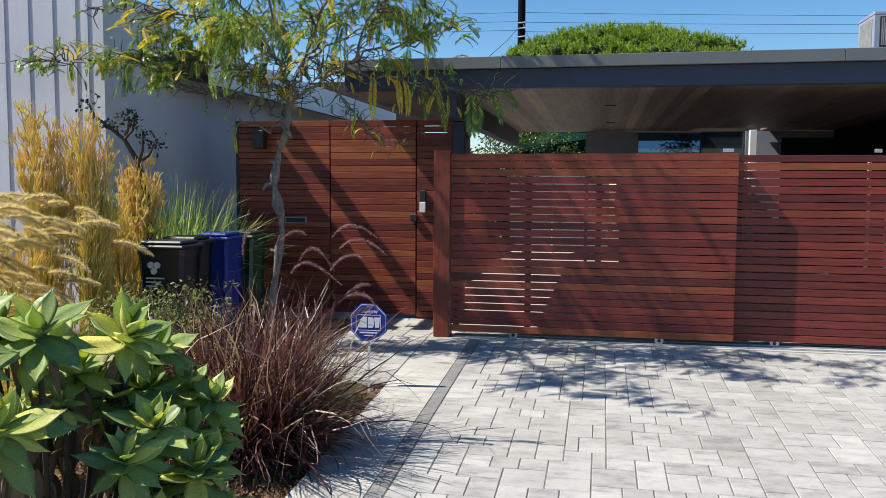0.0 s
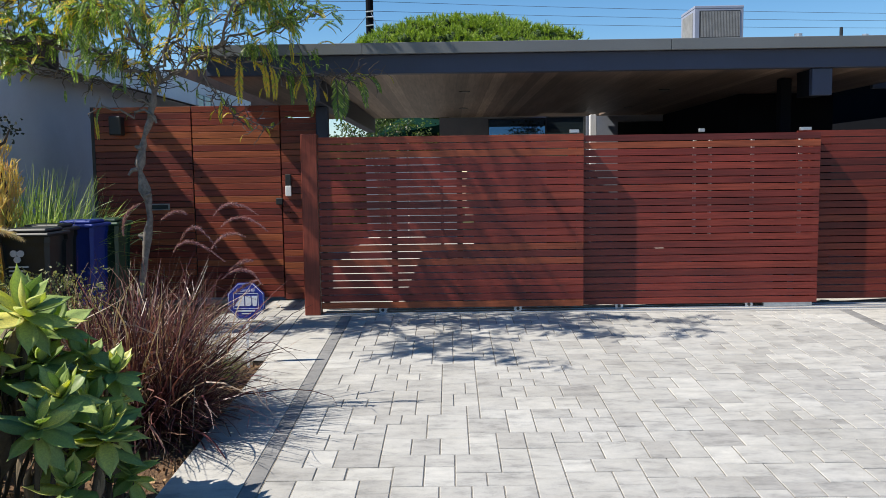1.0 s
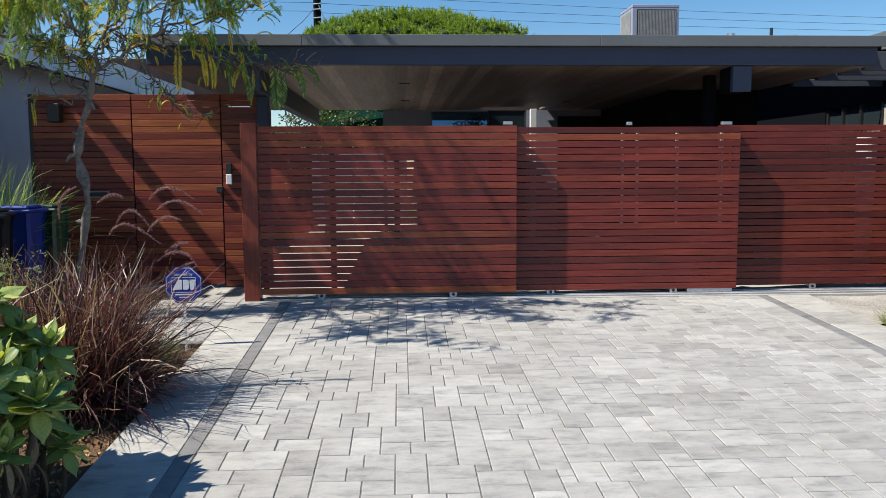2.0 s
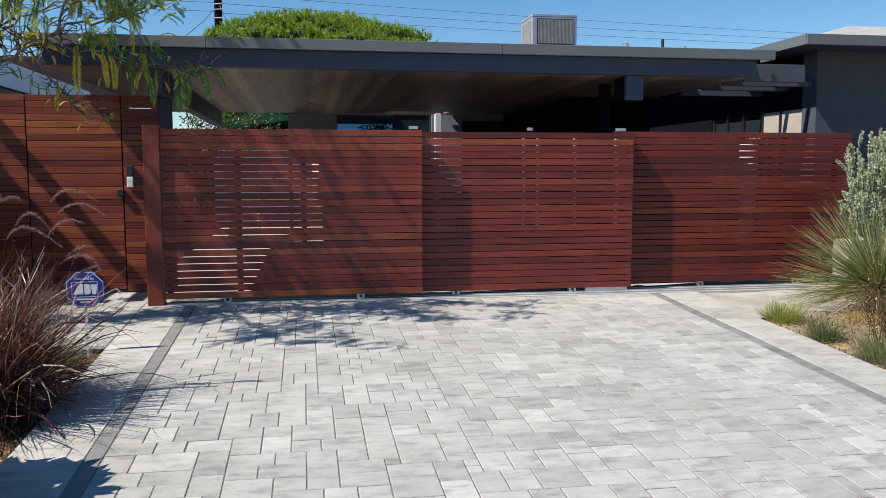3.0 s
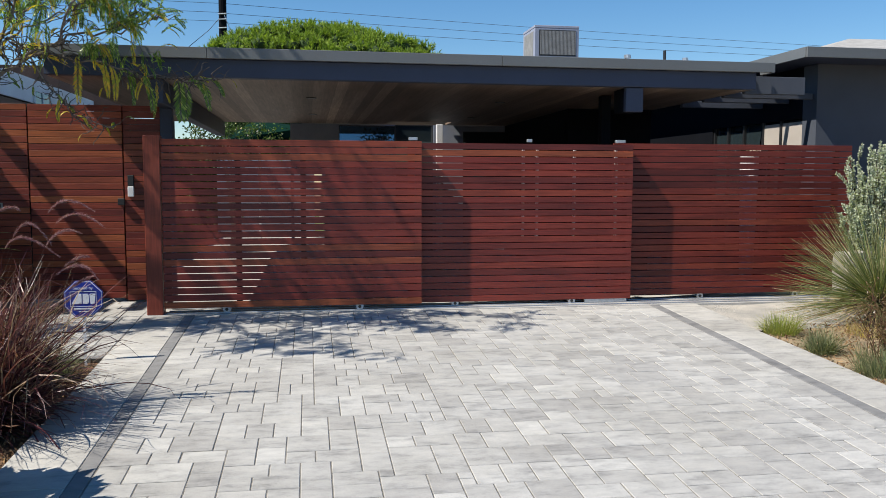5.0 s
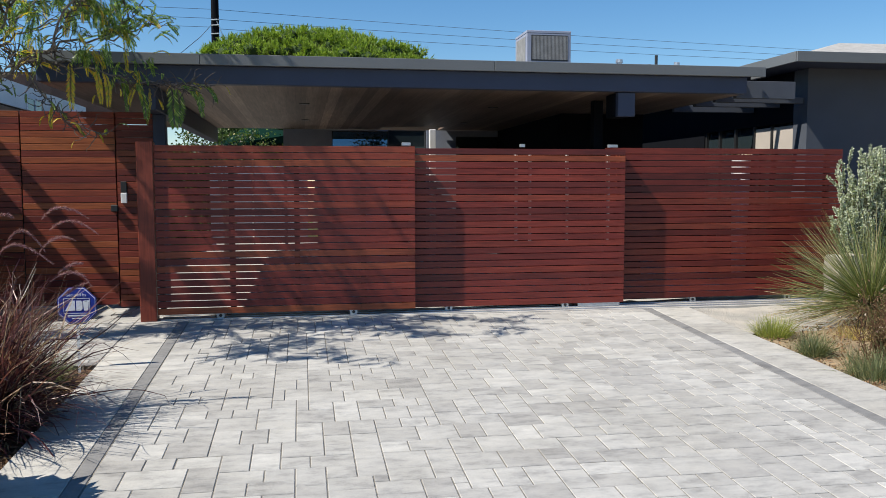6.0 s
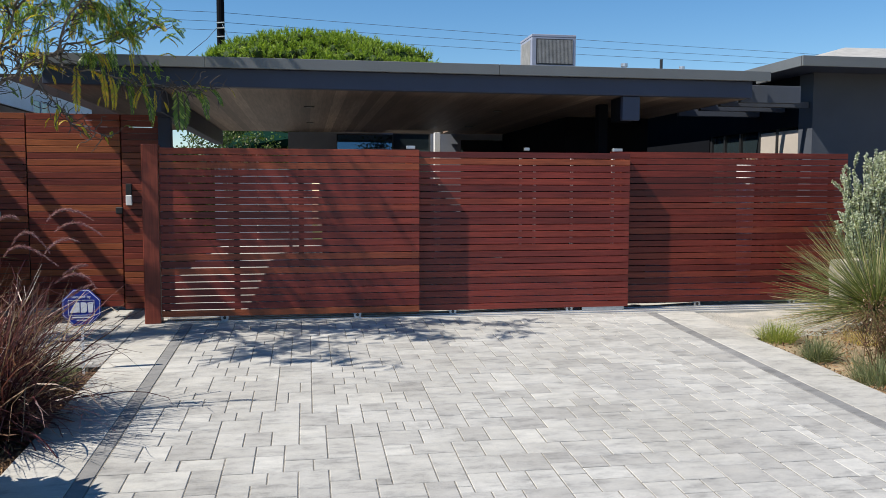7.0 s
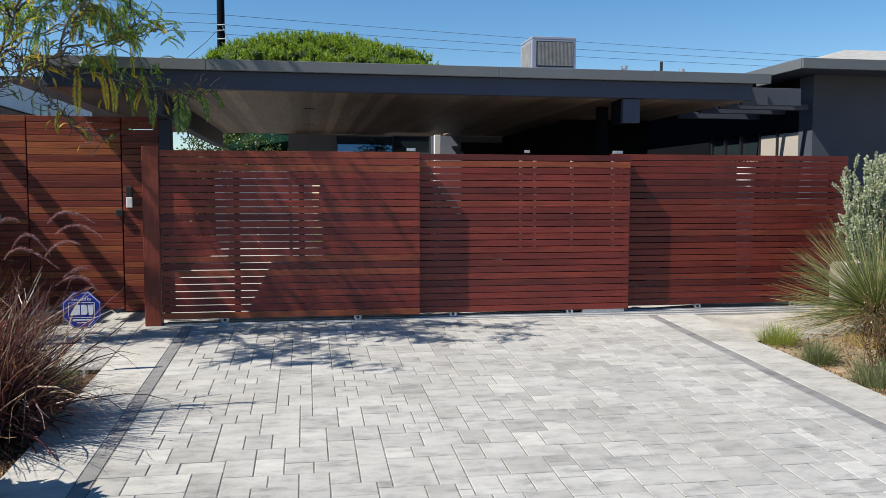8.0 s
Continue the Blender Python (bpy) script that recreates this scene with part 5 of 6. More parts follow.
BOUGHS = (
    ((-1.22, -0.9, 2.34), (-1.45, -0.98, 2.6), (-1.9, -1.08, 2.72), (-2.4, -1.12, 2.80), (-2.9, -1.08, 2.78), (-3.5, -1.02, 2.80), (-4.2, -1.0, 2.79)),
    ((-1.22, -0.9, 2.34), (-1.35, -0.85, 2.75), (-1.65, -0.8, 3.1), (-1.95, -0.75, 3.5), (-2.2, -0.7, 3.8)),
    ((-1.22, -0.9, 2.34), (-1.1, -0.9, 2.7), (-0.95, -0.85, 3.15), (-0.8, -0.8, 3.6), (-0.7, -0.75, 3.95)),
    ((-1.22, -0.9, 2.34), (-0.95, -0.95, 2.58), (-0.55, -0.95, 2.75), (-0.1, -0.9, 2.92), (0.3, -0.85, 3.02)),
    ((-0.95, -0.95, 2.58), (-0.69, -0.92, 2.66), (-0.39, -0.9, 2.62), (0.01, -0.9, 2.53), (0.2, -0.9, 2.47), (0.5, -0.9, 2.44), (0.62, -0.9, 2.43), (0.88, -0.9, 2.45)),
    ((-1.1, -0.9, 2.7), (-0.9, -0.55, 3.15), (-0.55, -0.30, 3.5), (-0.1, -0.2, 3.8)),
    ((-1.35, -0.85, 2.75), (-1.55, -0.5, 3.2), (-1.6, -0.2, 3.7), (-1.4, 0.0, 4.1)),
    ((-0.95, -0.85, 3.15), (-0.75, -0.5, 3.6), (-0.4, -0.3, 4.0), (0.2, -0.25, 4.3)),
    ((-1.24, -0.9, 2.2), (-1.6, -0.96, 2.38), (-2.0, -1.02, 2.50), (-2.4, -1.1, 2.52)),
    ((-1.25, -0.9, 2.15), (-1.5, -0.95, 2.12), (-1.68, -1.0, 2.22), (-1.8, -1.0, 2.08)),
    ((-1.1, -0.9, 2.7), (-1.0, -0.5, 2.95), (-0.7, -0.1, 3.2), (-0.4, 0.2, 3.4)),
    ((-1.35, -0.85, 2.75), (-1.4, -1.4, 3.05), (-1.5, -1.8, 3.3), (-1.5, -2.1, 3.45)),
    ((-0.55, -0.95, 2.75), (-0.35, -1.2, 3.0), (-0.1, -1.35, 3.3), (0.1, -1.4, 3.5)),
    ((-1.65, -0.8, 3.1), (-2.1, -1.0, 3.18), (-2.6, -1.1, 3.24), (-3.1, -1.15, 3.25)),
    ((-0.95, -0.85, 2.72), (-0.88, -0.9, 2.70), (-0.61, -0.9, 2.27), (-0.46, -0.9, 2.10), (-0.16, -0.9, 1.98)),
    ((-0.95, -0.85, 3.15), (-0.5, -1.3, 3.55), (-0.1, -1.75, 3.85), (0.2, -2.0, 4.05)),
    ((-1.6, -0.2, 3.7), (-1.7, -0.4, 4.3), (-1.9, -0.6, 4.9), (-2.0, -0.65, 5.3)),
    ((-2.2, -0.7, 3.8), (-2.4, -0.72, 4.4), (-2.5, -0.8, 5.0), (-2.45, -0.8, 5.4)),
    ((-1.95, -0.75, 3.5), (-1.7, -0.7, 4.0), (-1.5, -0.6, 4.6), (-1.35, -0.6, 5.1)),
    ((-0.7, -0.75, 3.95), (-0.7, -0.6, 4.4), (-0.6, -0.5, 4.9)),
    ((-0.8, -0.8, 3.6), (-0.4, -1.0, 4.0), (0.1, -1.2, 4.25), (0.5, -1.4, 4.4)),
    ((-1.22, -0.95, 3.0), (-1.3, -1.6, 3.5), (-1.2, -2.1, 3.8), (-0.9, -2.5, 4.0)),
)
twigs, leaves, pods = Soup(), Soup(), Soup()


def frond(p, d, ln, mi, sag=0.11, full=1.0):
    """A drooping feather of paired leaflets."""
    n = 17 if full == 1.0 else 28
    size, wide = (0.041, 0.0072) if full == 1.0 else (0.040, 0.0105)
    pts = [p]
    for k in range(n):
        d = (d + Vector((0, 0, -sag)) + rv(rng, 0.04)).normalized()
        pts.append(pts[-1] + d * (ln / n))
    twigs.ribbon(pts, [0.003] * (n + 1), d.cross(rv(rng)).normalized(), 0)
    w = d.cross(UP + rv(rng, 0.5)).normalized()
    if full != 1.0:
        w = Vector((1, rng.gauss(-0.1, 0.35), 0)).normalized()
    for k in range(1, n + 1):
        t = (pts[k] - pts[k - 1]).normalized()
        half = size * (0.5 + 0.6 * math.sin(math.pi * (k / (n + 1)) ** 0.8)) * (ln / 0.24) * full
        for sgn in (-1, 1):
            e = (w * sgn + t * (0.45 if full == 1.0 else 0.75) + Vector((0, 0, -0.35)) + rv(rng, 0.12)).normalized()
            b = t * wide
            c = pts[k]
            leaves.quad(c - b, c + e * half * 0.55 - b * 1.1, c + e * half, c + e * half * 0.55 + b * 1.1, mi)


def sprig(p, d, ln, r, level, yellow):
    n = 5
    pts = [p]
    for k in range(n):
        d = (d + rv(rng, 0.17) + Vector((0, 0, 0.02))).normalized()
        pts.append(pts[-1] + d * (ln / n))
    twigs.stick(pts, [r * (1 - 0.12 * k) for k in range(n + 1)], 4, 0)
    for k in range(1, n + 1):
        if level > 0 and rng.random() < 0.56:
            e = (d + rv(rng, 0.65)).normalized()
            sprig(pts[k], e, ln * rng.uniform(0.5, 0.8), r * 0.65, level - 1, yellow)
        if rng.random() < (0.46 if level == 0 else 0.20):
            mi = 1 if rng.random() < yellow else 0
            frond(pts[k], (d + rv(rng, 0.6) + Vector((0, 0, -0.2))).normalized(), rng.uniform(0.13, 0.25), mi)
    if rng.random() < 0.05:
        q = pts[-1]
        a = rng.uniform(0, 6.28)
        pods.stick([q, q + Vector((0.01, 0, -0.05)), q + Vector((0.02 * math.cos(a), 0.02 * math.sin(a), -0.1)), q + Vector((0.04 * math.cos(a), 0.04 * math.sin(a), -0.13))], [0.006, 0.010, 0.010, 0.004], 5)


for li, L in enumerate(BOUGHS):
    pts = [Vector(p) for p in L]
    fine, rr = [], []
    r0 = 0.007 if li in (4, 14) else 0.016 if li < 5 else 0.010
    n = len(pts)
    for i in range(n - 1):
        for k in range(4):
            s = (i + k / 4) / (n - 1)
            fine.append(pts[i].lerp(pts[i + 1], k / 4) + rv(rng, 0.014 if li in (4, 14) else 0.03))
            rr.append(r0 * (1 - 0.8 * s) + 0.003)
    fine.append(pts[-1])
    rr.append(0.004)
    limb = Soup()
    limb.stick(fine, rr, 7)
    limb.make("limb", [BARK], tree, "crooked grey limb", smooth=True)
    for i in range(3, len(fine)):
        d = (fine[i] - fine[i - 1]).normalized()
        if rng.random() < (0.0 if li in (4, 14) else 0.07 if li == 9 else 0.1 if li == 8 else 0.2 if li in (0, 13) else 0.42 if li == 1 else 0.32 if li in (5, 6, 7) else 0.30 if li == 2 else 0.16 if li == 3 else 0.72 if li in (11, 12, 15, 20, 21) else 0.24):
            yel = 0.28 if fine[i].z < 3.0 else 0.16
            if li in (14, 8):
                yel = 0.5
            out = (d * 0.6 + rv(rng, 0.62)).normalized()
            sprig(fine[i], out, rng.uniform(0.22, 0.46) * (0.75 if li in (4, 14, 9) else 1), max(0.004, rr[i] * 0.42), 1 if li in (4, 14, 9) else 2, yel)
# single large leaves hanging from the lowest bough: base, reach, drop
for x, z, dx, dz, mi in ((-0.40, 2.64, 0.03, -0.42, 1), (-0.28, 2.62, 0.30, -0.10, 1), (-0.16, 2.57, 0.06, -0.30, 1), (-0.10, 2.56, 0.16, -0.28, 1), (0.04, 2.52, 0.13, -0.30, 0), (0.02, 2.54, 0.16, -0.14, 0),
                         (0.20, 2.47, 0.17, -0.30, 0), (0.52, 2.43, 0.00, -0.38, 0), (0.56, 2.43, 0.08, -0.34, 0), (0.62, 2.43, 0.30, 0.04, 0), (0.66, 2.43, 0.30, -0.14, 0), (0.76, 2.44, 0.22, 0.08, 0), (0.84, 2.45, 0.16, -0.12, 0),
                         (-0.58, 2.23, -0.02, -0.20, 1), (-0.40, 2.08, 0.12, -0.05, 1), (-0.20, 1.99, 0.12, -0.06, 1), (-1.80, 2.10, 0.05, -0.20, 1), (-1.70, 2.2, -0.1, -0.14, 0)):
    d = Vector((dx, rng.gauss(0, 0.02), dz + 0.10))
    frond(Vector((x, -0.9 + rng.gauss(0, 0.02), z)), d.normalized(), math.hypot(dx, dz), mi, 0.11, 0.85 if mi else 1.35 if x in (0.52, 0.56) else 0.85)
# leafy clumps: centre, spread, leaves, share of yellow
tips = [Vector(p) for L in BOUGHS for i in range(1, len(L)) for p in (Vector(L[i - 1]).lerp(Vector(L[i]), 0.5), L[i])]
for x, y, z, rx, rz, n, yel in ((-2.55, -1.15, 2.80, 0.24, 0.12, 75, 0.12), (-2.46, -1.15, 2.62, 0.18, 0.07, 34, 0.35), (-2.45, -1.1, 3.14, 0.26, 0.12, 70, 0.62), (-2.15, -1.05, 2.88, 0.2, 0.12, 40, 0.25),
                                (-1.85, -1.0, 3.06, 0.26, 0.15, 55, 0.22), (-1.6, -0.9, 3.3, 0.28, 0.15, 35, 0.10), (-1.2, -0.9, 3.26, 0.28, 0.15, 35, 0.10), (-1.15, -0.95, 2.66, 0.10, 0.07, 10, 0.9), (-0.85, -0.9, 3.05, 0.2, 0.13, 12, 0.15),
                                (0.06, -0.9, 3.17, 0.24, 0.12, 44, 0.06), (-0.3, -0.9, 3.32, 0.28, 0.10, 16, 0.10), (0.40, -0.9, 3.02, 0.12, 0.08, 7, 0.2), (-1.5, -1.0, 2.62, 0.22, 0.10, 9, 0.6), (-0.75, -0.9, 2.62, 0.12, 0.05, 6, 0.8), (-3.6, -1.02, 2.80, 0.3, 0.03, 9, 0.1)):
    c = Vector((x, y, z))
    root = min(tips, key=lambda q: (q - c).length)
    for k in range(max(2, n // 5)):
        p = c + Vector((rng.gauss(0, rx * 0.8), rng.gauss(0, 0.16), rng.gauss(0, rz * 0.8)))
        q = root + rv(rng, 0.03)
        way = [q] + [q.lerp(p, u) + rv(rng, 0.03) for u in (0.25, 0.5, 0.75)] + [p]
        twigs.stick(way, [0.007, 0.006, 0.005, 0.004, 0.003], 4, 0)
        for j in range(-(-n * 5 // (n // 5 * 5 or 5)) if n >= 5 else 3):
            b = way[rng.choice((2, 3, 4, 4))] + rv(rng, 0.025)
            d = Vector((rng.gauss(0, 0.8), rng.gauss(0, 0.6), rng.gauss(-0.05, 0.5)))
            frond(b, d.normalized(), rng.uniform(0.12, 0.23), 1 if rng.random() < yel else 0, 0.05)
        if rng.random() < 0.10:
            b = way[3]
            pods.stick([b, b + Vector((0.01, 0, -0.06)), b + Vector((0.03, 0, -0.12)), b + Vector((0.06, 0.01, -0.15))], [0.006, 0.010, 0.010, 0.004], 5)
# bare crooked twigs
for L in BOUGHS[:6] + BOUGHS[8:9] + BOUGHS[12:15]:
    for i in range(1, len(L)):
        a, b = Vector(L[i - 1]), Vector(L[i])
        for _ in range(15):
            p = a.lerp(b, rng.random())
            d = ((b - a).normalized() * 0.5 + rv(rng, 0.6)).normalized()
            way = [p]
            for k in range(6):
                d = (d + rv(rng, 0.35)).normalized()
                way.append(way[-1] + d * rng.uniform(0.02, 0.055))
            twigs.stick(way, [0.006, 0.0055, 0.005, 0.005, 0.004, 0.0035, 0.002], 4, 0)
            if rng.random() < 0.3:
                frond(way[-1], d, rng.uniform(0.07, 0.13), 1 if rng.random() < 0.5 else 0)
twigs.make("twiggy_growth", [TWIG], tree, "fine dark twigs", kind="stuff")
leaves.make("crown", [LEAF_G, LEAF_Y], tree, "feathery green and yellow leaves")
pods.make("pods", [POD], tree, "dark curled seed pods", kind="stuff")

# ---- right hand planting ----
rng = random.Random(40)
sp = Soup()
for _ in range(420):
    c = Vector((8.37, 2.42, 1.92)) + Vector((rng.gauss(0, 0.06), rng.gauss(0, 0.08), rng.gauss(0, 0.02)))
    d = rv(rng).normalized() * 0.04
    w = d.cross(rv(rng)).normalized() * 0.015
    sp.quad(c, c + d * 0.5 + w, c + d, c + d * 0.5 - w)
sp.make("blossom", [PETAL], tp, "white blossom")
sp = Soup()
for _ in range(260):
    c = Vector((8.37, 2.42, 1.9)) + Vector((rng.uniform(-0.10, 0.10), rng.uniform(-0.10, 0.10), rng.uniform(0.0, 0.06)))
    d = rv(rng).normalized() * 0.05
    w = d.cross(rv(rng)).normalized() * 0.018
    sp.quad(c, c + d * 0.5 + w, c + d, c + d * 0.5 - w)
sp.make("foliage", [DARKLEAF], tp, "dark green leaves")
rng = random.Random(41)
for c, n, r, ln, m_, lab in (((6.60, -1.45, 0), 620, 0.17, 0.25, LIME, "bright green grass tuft at the paving edge"), ((6.55, -2.22, 0), 620, 0.13, 0.27, FESCUE, "grey green fescue tuft in mulch"), ((6.62, -3.0, 0), 800, 0.22, 0.30, FESCUE, "grey green fescue tuft in mulch"), ((7.35, -1.75, 0), 260, 0.16, 0.22, STRAW, "yellowed grass tuft below the spiky plant"), ((-0.34, -2.22, 0), 640, 0.14, 0.30, FESCUE, "dark green fescue tuft by the yard sign"), ((-0.6, -2.45, 0), 460, 0.14, 0.28, FESCUE, "dark green fescue tuft by the yard sign"), ((6.66, -3.55, 0), 500, 0.2, 0.2, GREENB, "low green ground cover tuft")):
    c = Vector((c[0], c[1], slope(c[1]) - 0.04))
    t = thing("grass_tuft", c, lab, "grass tuft", "grass tufts")
    sp = Soup()
    tuft(sp, rng, c, n, r, ln, 0.005, 1.0, 0.9, (0,), 5)
    sp.make("foliage", [m_], t)

yc = Vector((7.73, -1.45, 0.02))
t = thing("spiky_yucca", yc, "large ball of stiff thin grey green spiky leaves", "yucca")
sp, dry = Soup(), Soup()
for k in range(1500):
    az = rng.uniform(0, 2 * math.pi)
    el = math.asin(rng.uniform(-0.25, 1.0))
    d = Vector((math.cos(az) * math.cos(el), math.sin(az) * math.cos(el), math.sin(el)))
    ln = rng.uniform(0.72, 1.12)
    b = yc + Vector((0, 0, 0.18)) + d * 0.06
    pts = [b + d * ln * s + Vector((0, 0, -0.07 * (1 - d.z) * s * s)) for s in (0, 0.33, 0.66, 1)]
    pts[2] += rv(rng, 0.012)
    pts[3] += rv(rng, 0.03)
    side = d.cross(rv(rng)).normalized()
    (dry if el < 0.12 and rng.random() < 0.5 else sp).ribbon(pts, [0.008, 0.006, 0.0045, 0.002], side)
sp.make("leaves", [YUCCA], t)
dry.make("dry_leaves", [YUCCA_DRY], t, "dry tan lower leaves")
bm = tube(bmesh.new(), [yc + Vector((0, 0, z)) for z in (-0.1, 0.1, 0.25)], [0.14, 0.15, 0.08], 10)
part("trunk", bm, STEM, t, "short dark trunk", smooth=True)

bm = bmesh.new()
bmesh.ops.create_icosphere(bm, subdivisions=4, radius=1.0)
for v in bm.verts:
    n_ = v.co.normalized()
    q = Vector((max(-0.6, min(0.6, n_.x * 1.2)), max(-0.6, min(0.6, n_.y * 1.2)), max(-0.72, min(0.72, n_.z * 1.1 + 0.2 * n_.x))))
    v.co = Vector((q.x * 0.24, q.y * 0.24, q.z * 0.52)) * (1 + 0.10 * noise.noise(n_ * 2.1) + 0.035 * noise.noise(n_ * 8)) + Vector((7.98, -0.62, 0.28))
tagged(part("boulder", bm, STONE), "pale upright boulder behind the spiky plant", "boulder")

t = thing("silver_bush", (8.62, -0.35, 0), "tall silver grey leaved bush at the gate end", "shrub")
sp = Soup()
for _ in range(280):
    b = Vector((8.55 + rng.gauss(0, 0.12), -0.38 + rng.gauss(0, 0.10), 0.0))
    top = Vector((8.52 + rng.gauss(0, 0.22), -0.42 + rng.gauss(0, 0.14), rng.uniform(1.0, 1.92)))
    if rng.random() < 0.22:
        top = Vector((8.15 + rng.gauss(0, 0.08), -0.5 + rng.gauss(0, 0.08), rng.uniform(0.95, 1.2)))
    pts = [b.lerp(top, s) + rv(rng, 0.03) for s in (0, 0.3, 0.55, 0.75, 0.9, 1.0)]
    sp.stick(pts, [0.012, 0.01, 0.008, 0.006, 0.005, 0.003], 4, 1)
    for i in range(1, 5):
        for _ in range(85):
            s = rng.random()
            c = pts[i].lerp(pts[i + 1], s)
            ax = (pts[i + 1] - pts[i]).normalized()
            d = (rv(rng).normalized() + ax * 0.7).normalized() * rng.uniform(0.02, 0.042)
            w = d.cross(rv(rng)).normalized() * 0.0095
            sp.quad(c, c + d * 0.5 + w, c + d, c + d * 0.5 - w)
sp.make("foliage", [SILVER, STEM], t)

t = thing("flowering_shrub", (6.98, -2.85, 0), "airy reddish stemmed shrub with small white flowers", "shrub")
sp = Soup()
for _ in range(260):
    b = Vector((6.98 + rng.gauss(0, 0.12), -2.85 + rng.gauss(0, 0.12), slope(-2.8)))
    pts = arch(b, rng.uniform(0, 6.28), rng.uniform(0.05, 0.6), rng.uniform(0.35, 0.75), 0.5, 7, rng)
    sp.stick(pts, [0.004, 0.004, 0.0035, 0.003, 0.003, 0.002, 0.002], 4, 0)
    for p in pts[1:]:
        for _ in range(7):
            c = p + rv(rng, 0.025)
            d = rv(rng).normalized() * rng.uniform(0.015, 0.035)
            w = d.cross(rv(rng)).normalized() * 0.005
            sp.quad(c, c + d * 0.5 + w, c + d, c + d * 0.5 - w, 0)
sp.make("foliage", [REDSTEM], t)
sp = Soup()
for _ in range(46):
    c = Vector((6.98 + rng.gauss(0, 0.25), -2.85 + rng.gauss(0, 0.25), rng.uniform(0.0, 0.6)))
    for k in range(4):
        d = rv(rng).normalized() * 0.016
        w = d.cross(rv(rng)).normalized() * 0.007
        sp.quad(c, c + d * 0.5 + w, c + d, c + d * 0.5 - w)
sp.make("flowers", [PETAL], t, "small white and pink flowers", kind="stuff")

# ---- distance ----
rng = random.Random(51)
pine = thing("pine_tree", (2.4, 20.5, 0), "broad dense green umbrella pine behind the house", "tree")
part("trunk", tube(bmesh.new(), [Vector(p) for p in ((2.4, 20.5, -0.1), (2.5, 20.5, 2.2), (2.35, 20.5, 4.2), (2.4, 20.5, 5.4))], [0.3, 0.26, 0.22, 0.15], 10), BARK, pine, smooth=True)
PCX, PCY, PRX, PRY, PZ0, PZH = 2.3, 20.5, 4.7, 3.2, 4.5, 1.85
blobs = []
sp = Soup()
for k in range(300):
    a, r = rng.uniform(0, 2 * math.pi), math.sqrt(rng.random())
    x, y = PCX + PRX * 0.93 * r * math.cos(a), PCY + PRY * 0.93 * r * math.sin(a)
    h = max(0.0, 1 - r ** 2.6) ** 0.6
    z = PZ0 + 0.55 + PZH * 0.75 * h + rng.gauss(0, 0.10)
    blobs.append((Vector((x, y, z)), rng.uniform(0.28, 0.52)))
for c, r in blobs:
    for _ in range(24):
        d = rv(rng).normalized()
        d.z = abs(d.z) * 0.95 - 0.12
        b = c + Vector((d.x * r, d.y * r, d.z * r * 0.75)) * rng.uniform(0.75, 1.05)
        brush = (d * 0.8 + UP * 0.75 + rv(rng, 0.25)).normalized()
        long = rng.uniform(0.12, 0.22)
        for k in range(13):
            root = b + brush * long * rng.uniform(-0.3, 0.5)
            e = (brush + rv(rng, 0.5)).normalized() * long * rng.uniform(0.6, 1.0)
            s = e.cross(rv(rng)).normalized() * 0.015
            sp.tri(root - s, root + s, root + e)
sp.make("crown", [PINE], pine, "tufts of bright green needles")
# Solid dark blobs put the shade between the tufts into colour.
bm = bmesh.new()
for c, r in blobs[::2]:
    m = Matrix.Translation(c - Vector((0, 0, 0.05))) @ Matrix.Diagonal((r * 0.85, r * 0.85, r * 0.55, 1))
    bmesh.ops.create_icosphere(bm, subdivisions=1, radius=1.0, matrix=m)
part("inner_crown", bm, PINE_DK, pine, "dark core holding the shade between needle tufts", smooth=True)

pole = thing("utility_pole", (-1.46, 24.2, 0), "dark wooden utility pole with cables", "utility pole")
part("shaft", cyl((-1.46, 24.2, -0.1), (-1.46, 24.2, 12.4), 0.172, 0.137, 12), DEEP, pole)
part("crossarm", box(-2.83, -0.09, 24.03, 24.2, 11.3, 11.46), DEEP, pole)
for z in (7.83, 7.62, 7.3):
    part("pin", cyl((-1.60, 24.04, z), (-1.30, 24.02, z + 0.02), 0.025), GALV, pole)


def cable(pts, material, label, r=0.0082):
    sp = Soup()
    sp.stick([Vector(p) for p in pts], [r] * len(pts), 5)
    return tagged(sp.make("overhead_cable", [material]), label, "cable", "overhead cables")


THIN = "thin black overhead cable against the sky"
for z0, k in ((8.26, 0), (7.89, 1), (7.53, 2)):
    cable([(-1.46 + 27.5 * s, 24.2 + 5.75 * s, z0 - 0.34 * (0.25 - (s - 0.5) ** 2) * (abs(s) <= 1) + (0.165 + 0.055 * k) * s) for s in (0, 0.15, 0.3, 0.45, 0.6, 0.75, 0.9, 1.05, 1.3, 1.7)], CABLE, THIN)
    cable([(-1.46 - 27.4 * s, 24.2 - 3.4 * s, z0 + 0.027 * k - 0.41 * s) for s in (0, 0.2, 0.5, 1)], CABLE, THIN)
cable([(-1.46, 24.2, 7.83), (-2.0, 24.2, 7.22), (-2.96, 24.2, 6.4), (-5.4, 24.5, 5.16)], CABLE, THIN, 0.012)
cable([(-1.39, 24.05, 7.8), (-1.15, 24.1, 7.2), (-0.9, 24.2, 6.75), (-0.2, 24.4, 5.6)], WHITE, "white service cable running down from the pole", 0.016)

# backyard seen over the gate
rng = random.Random(61)
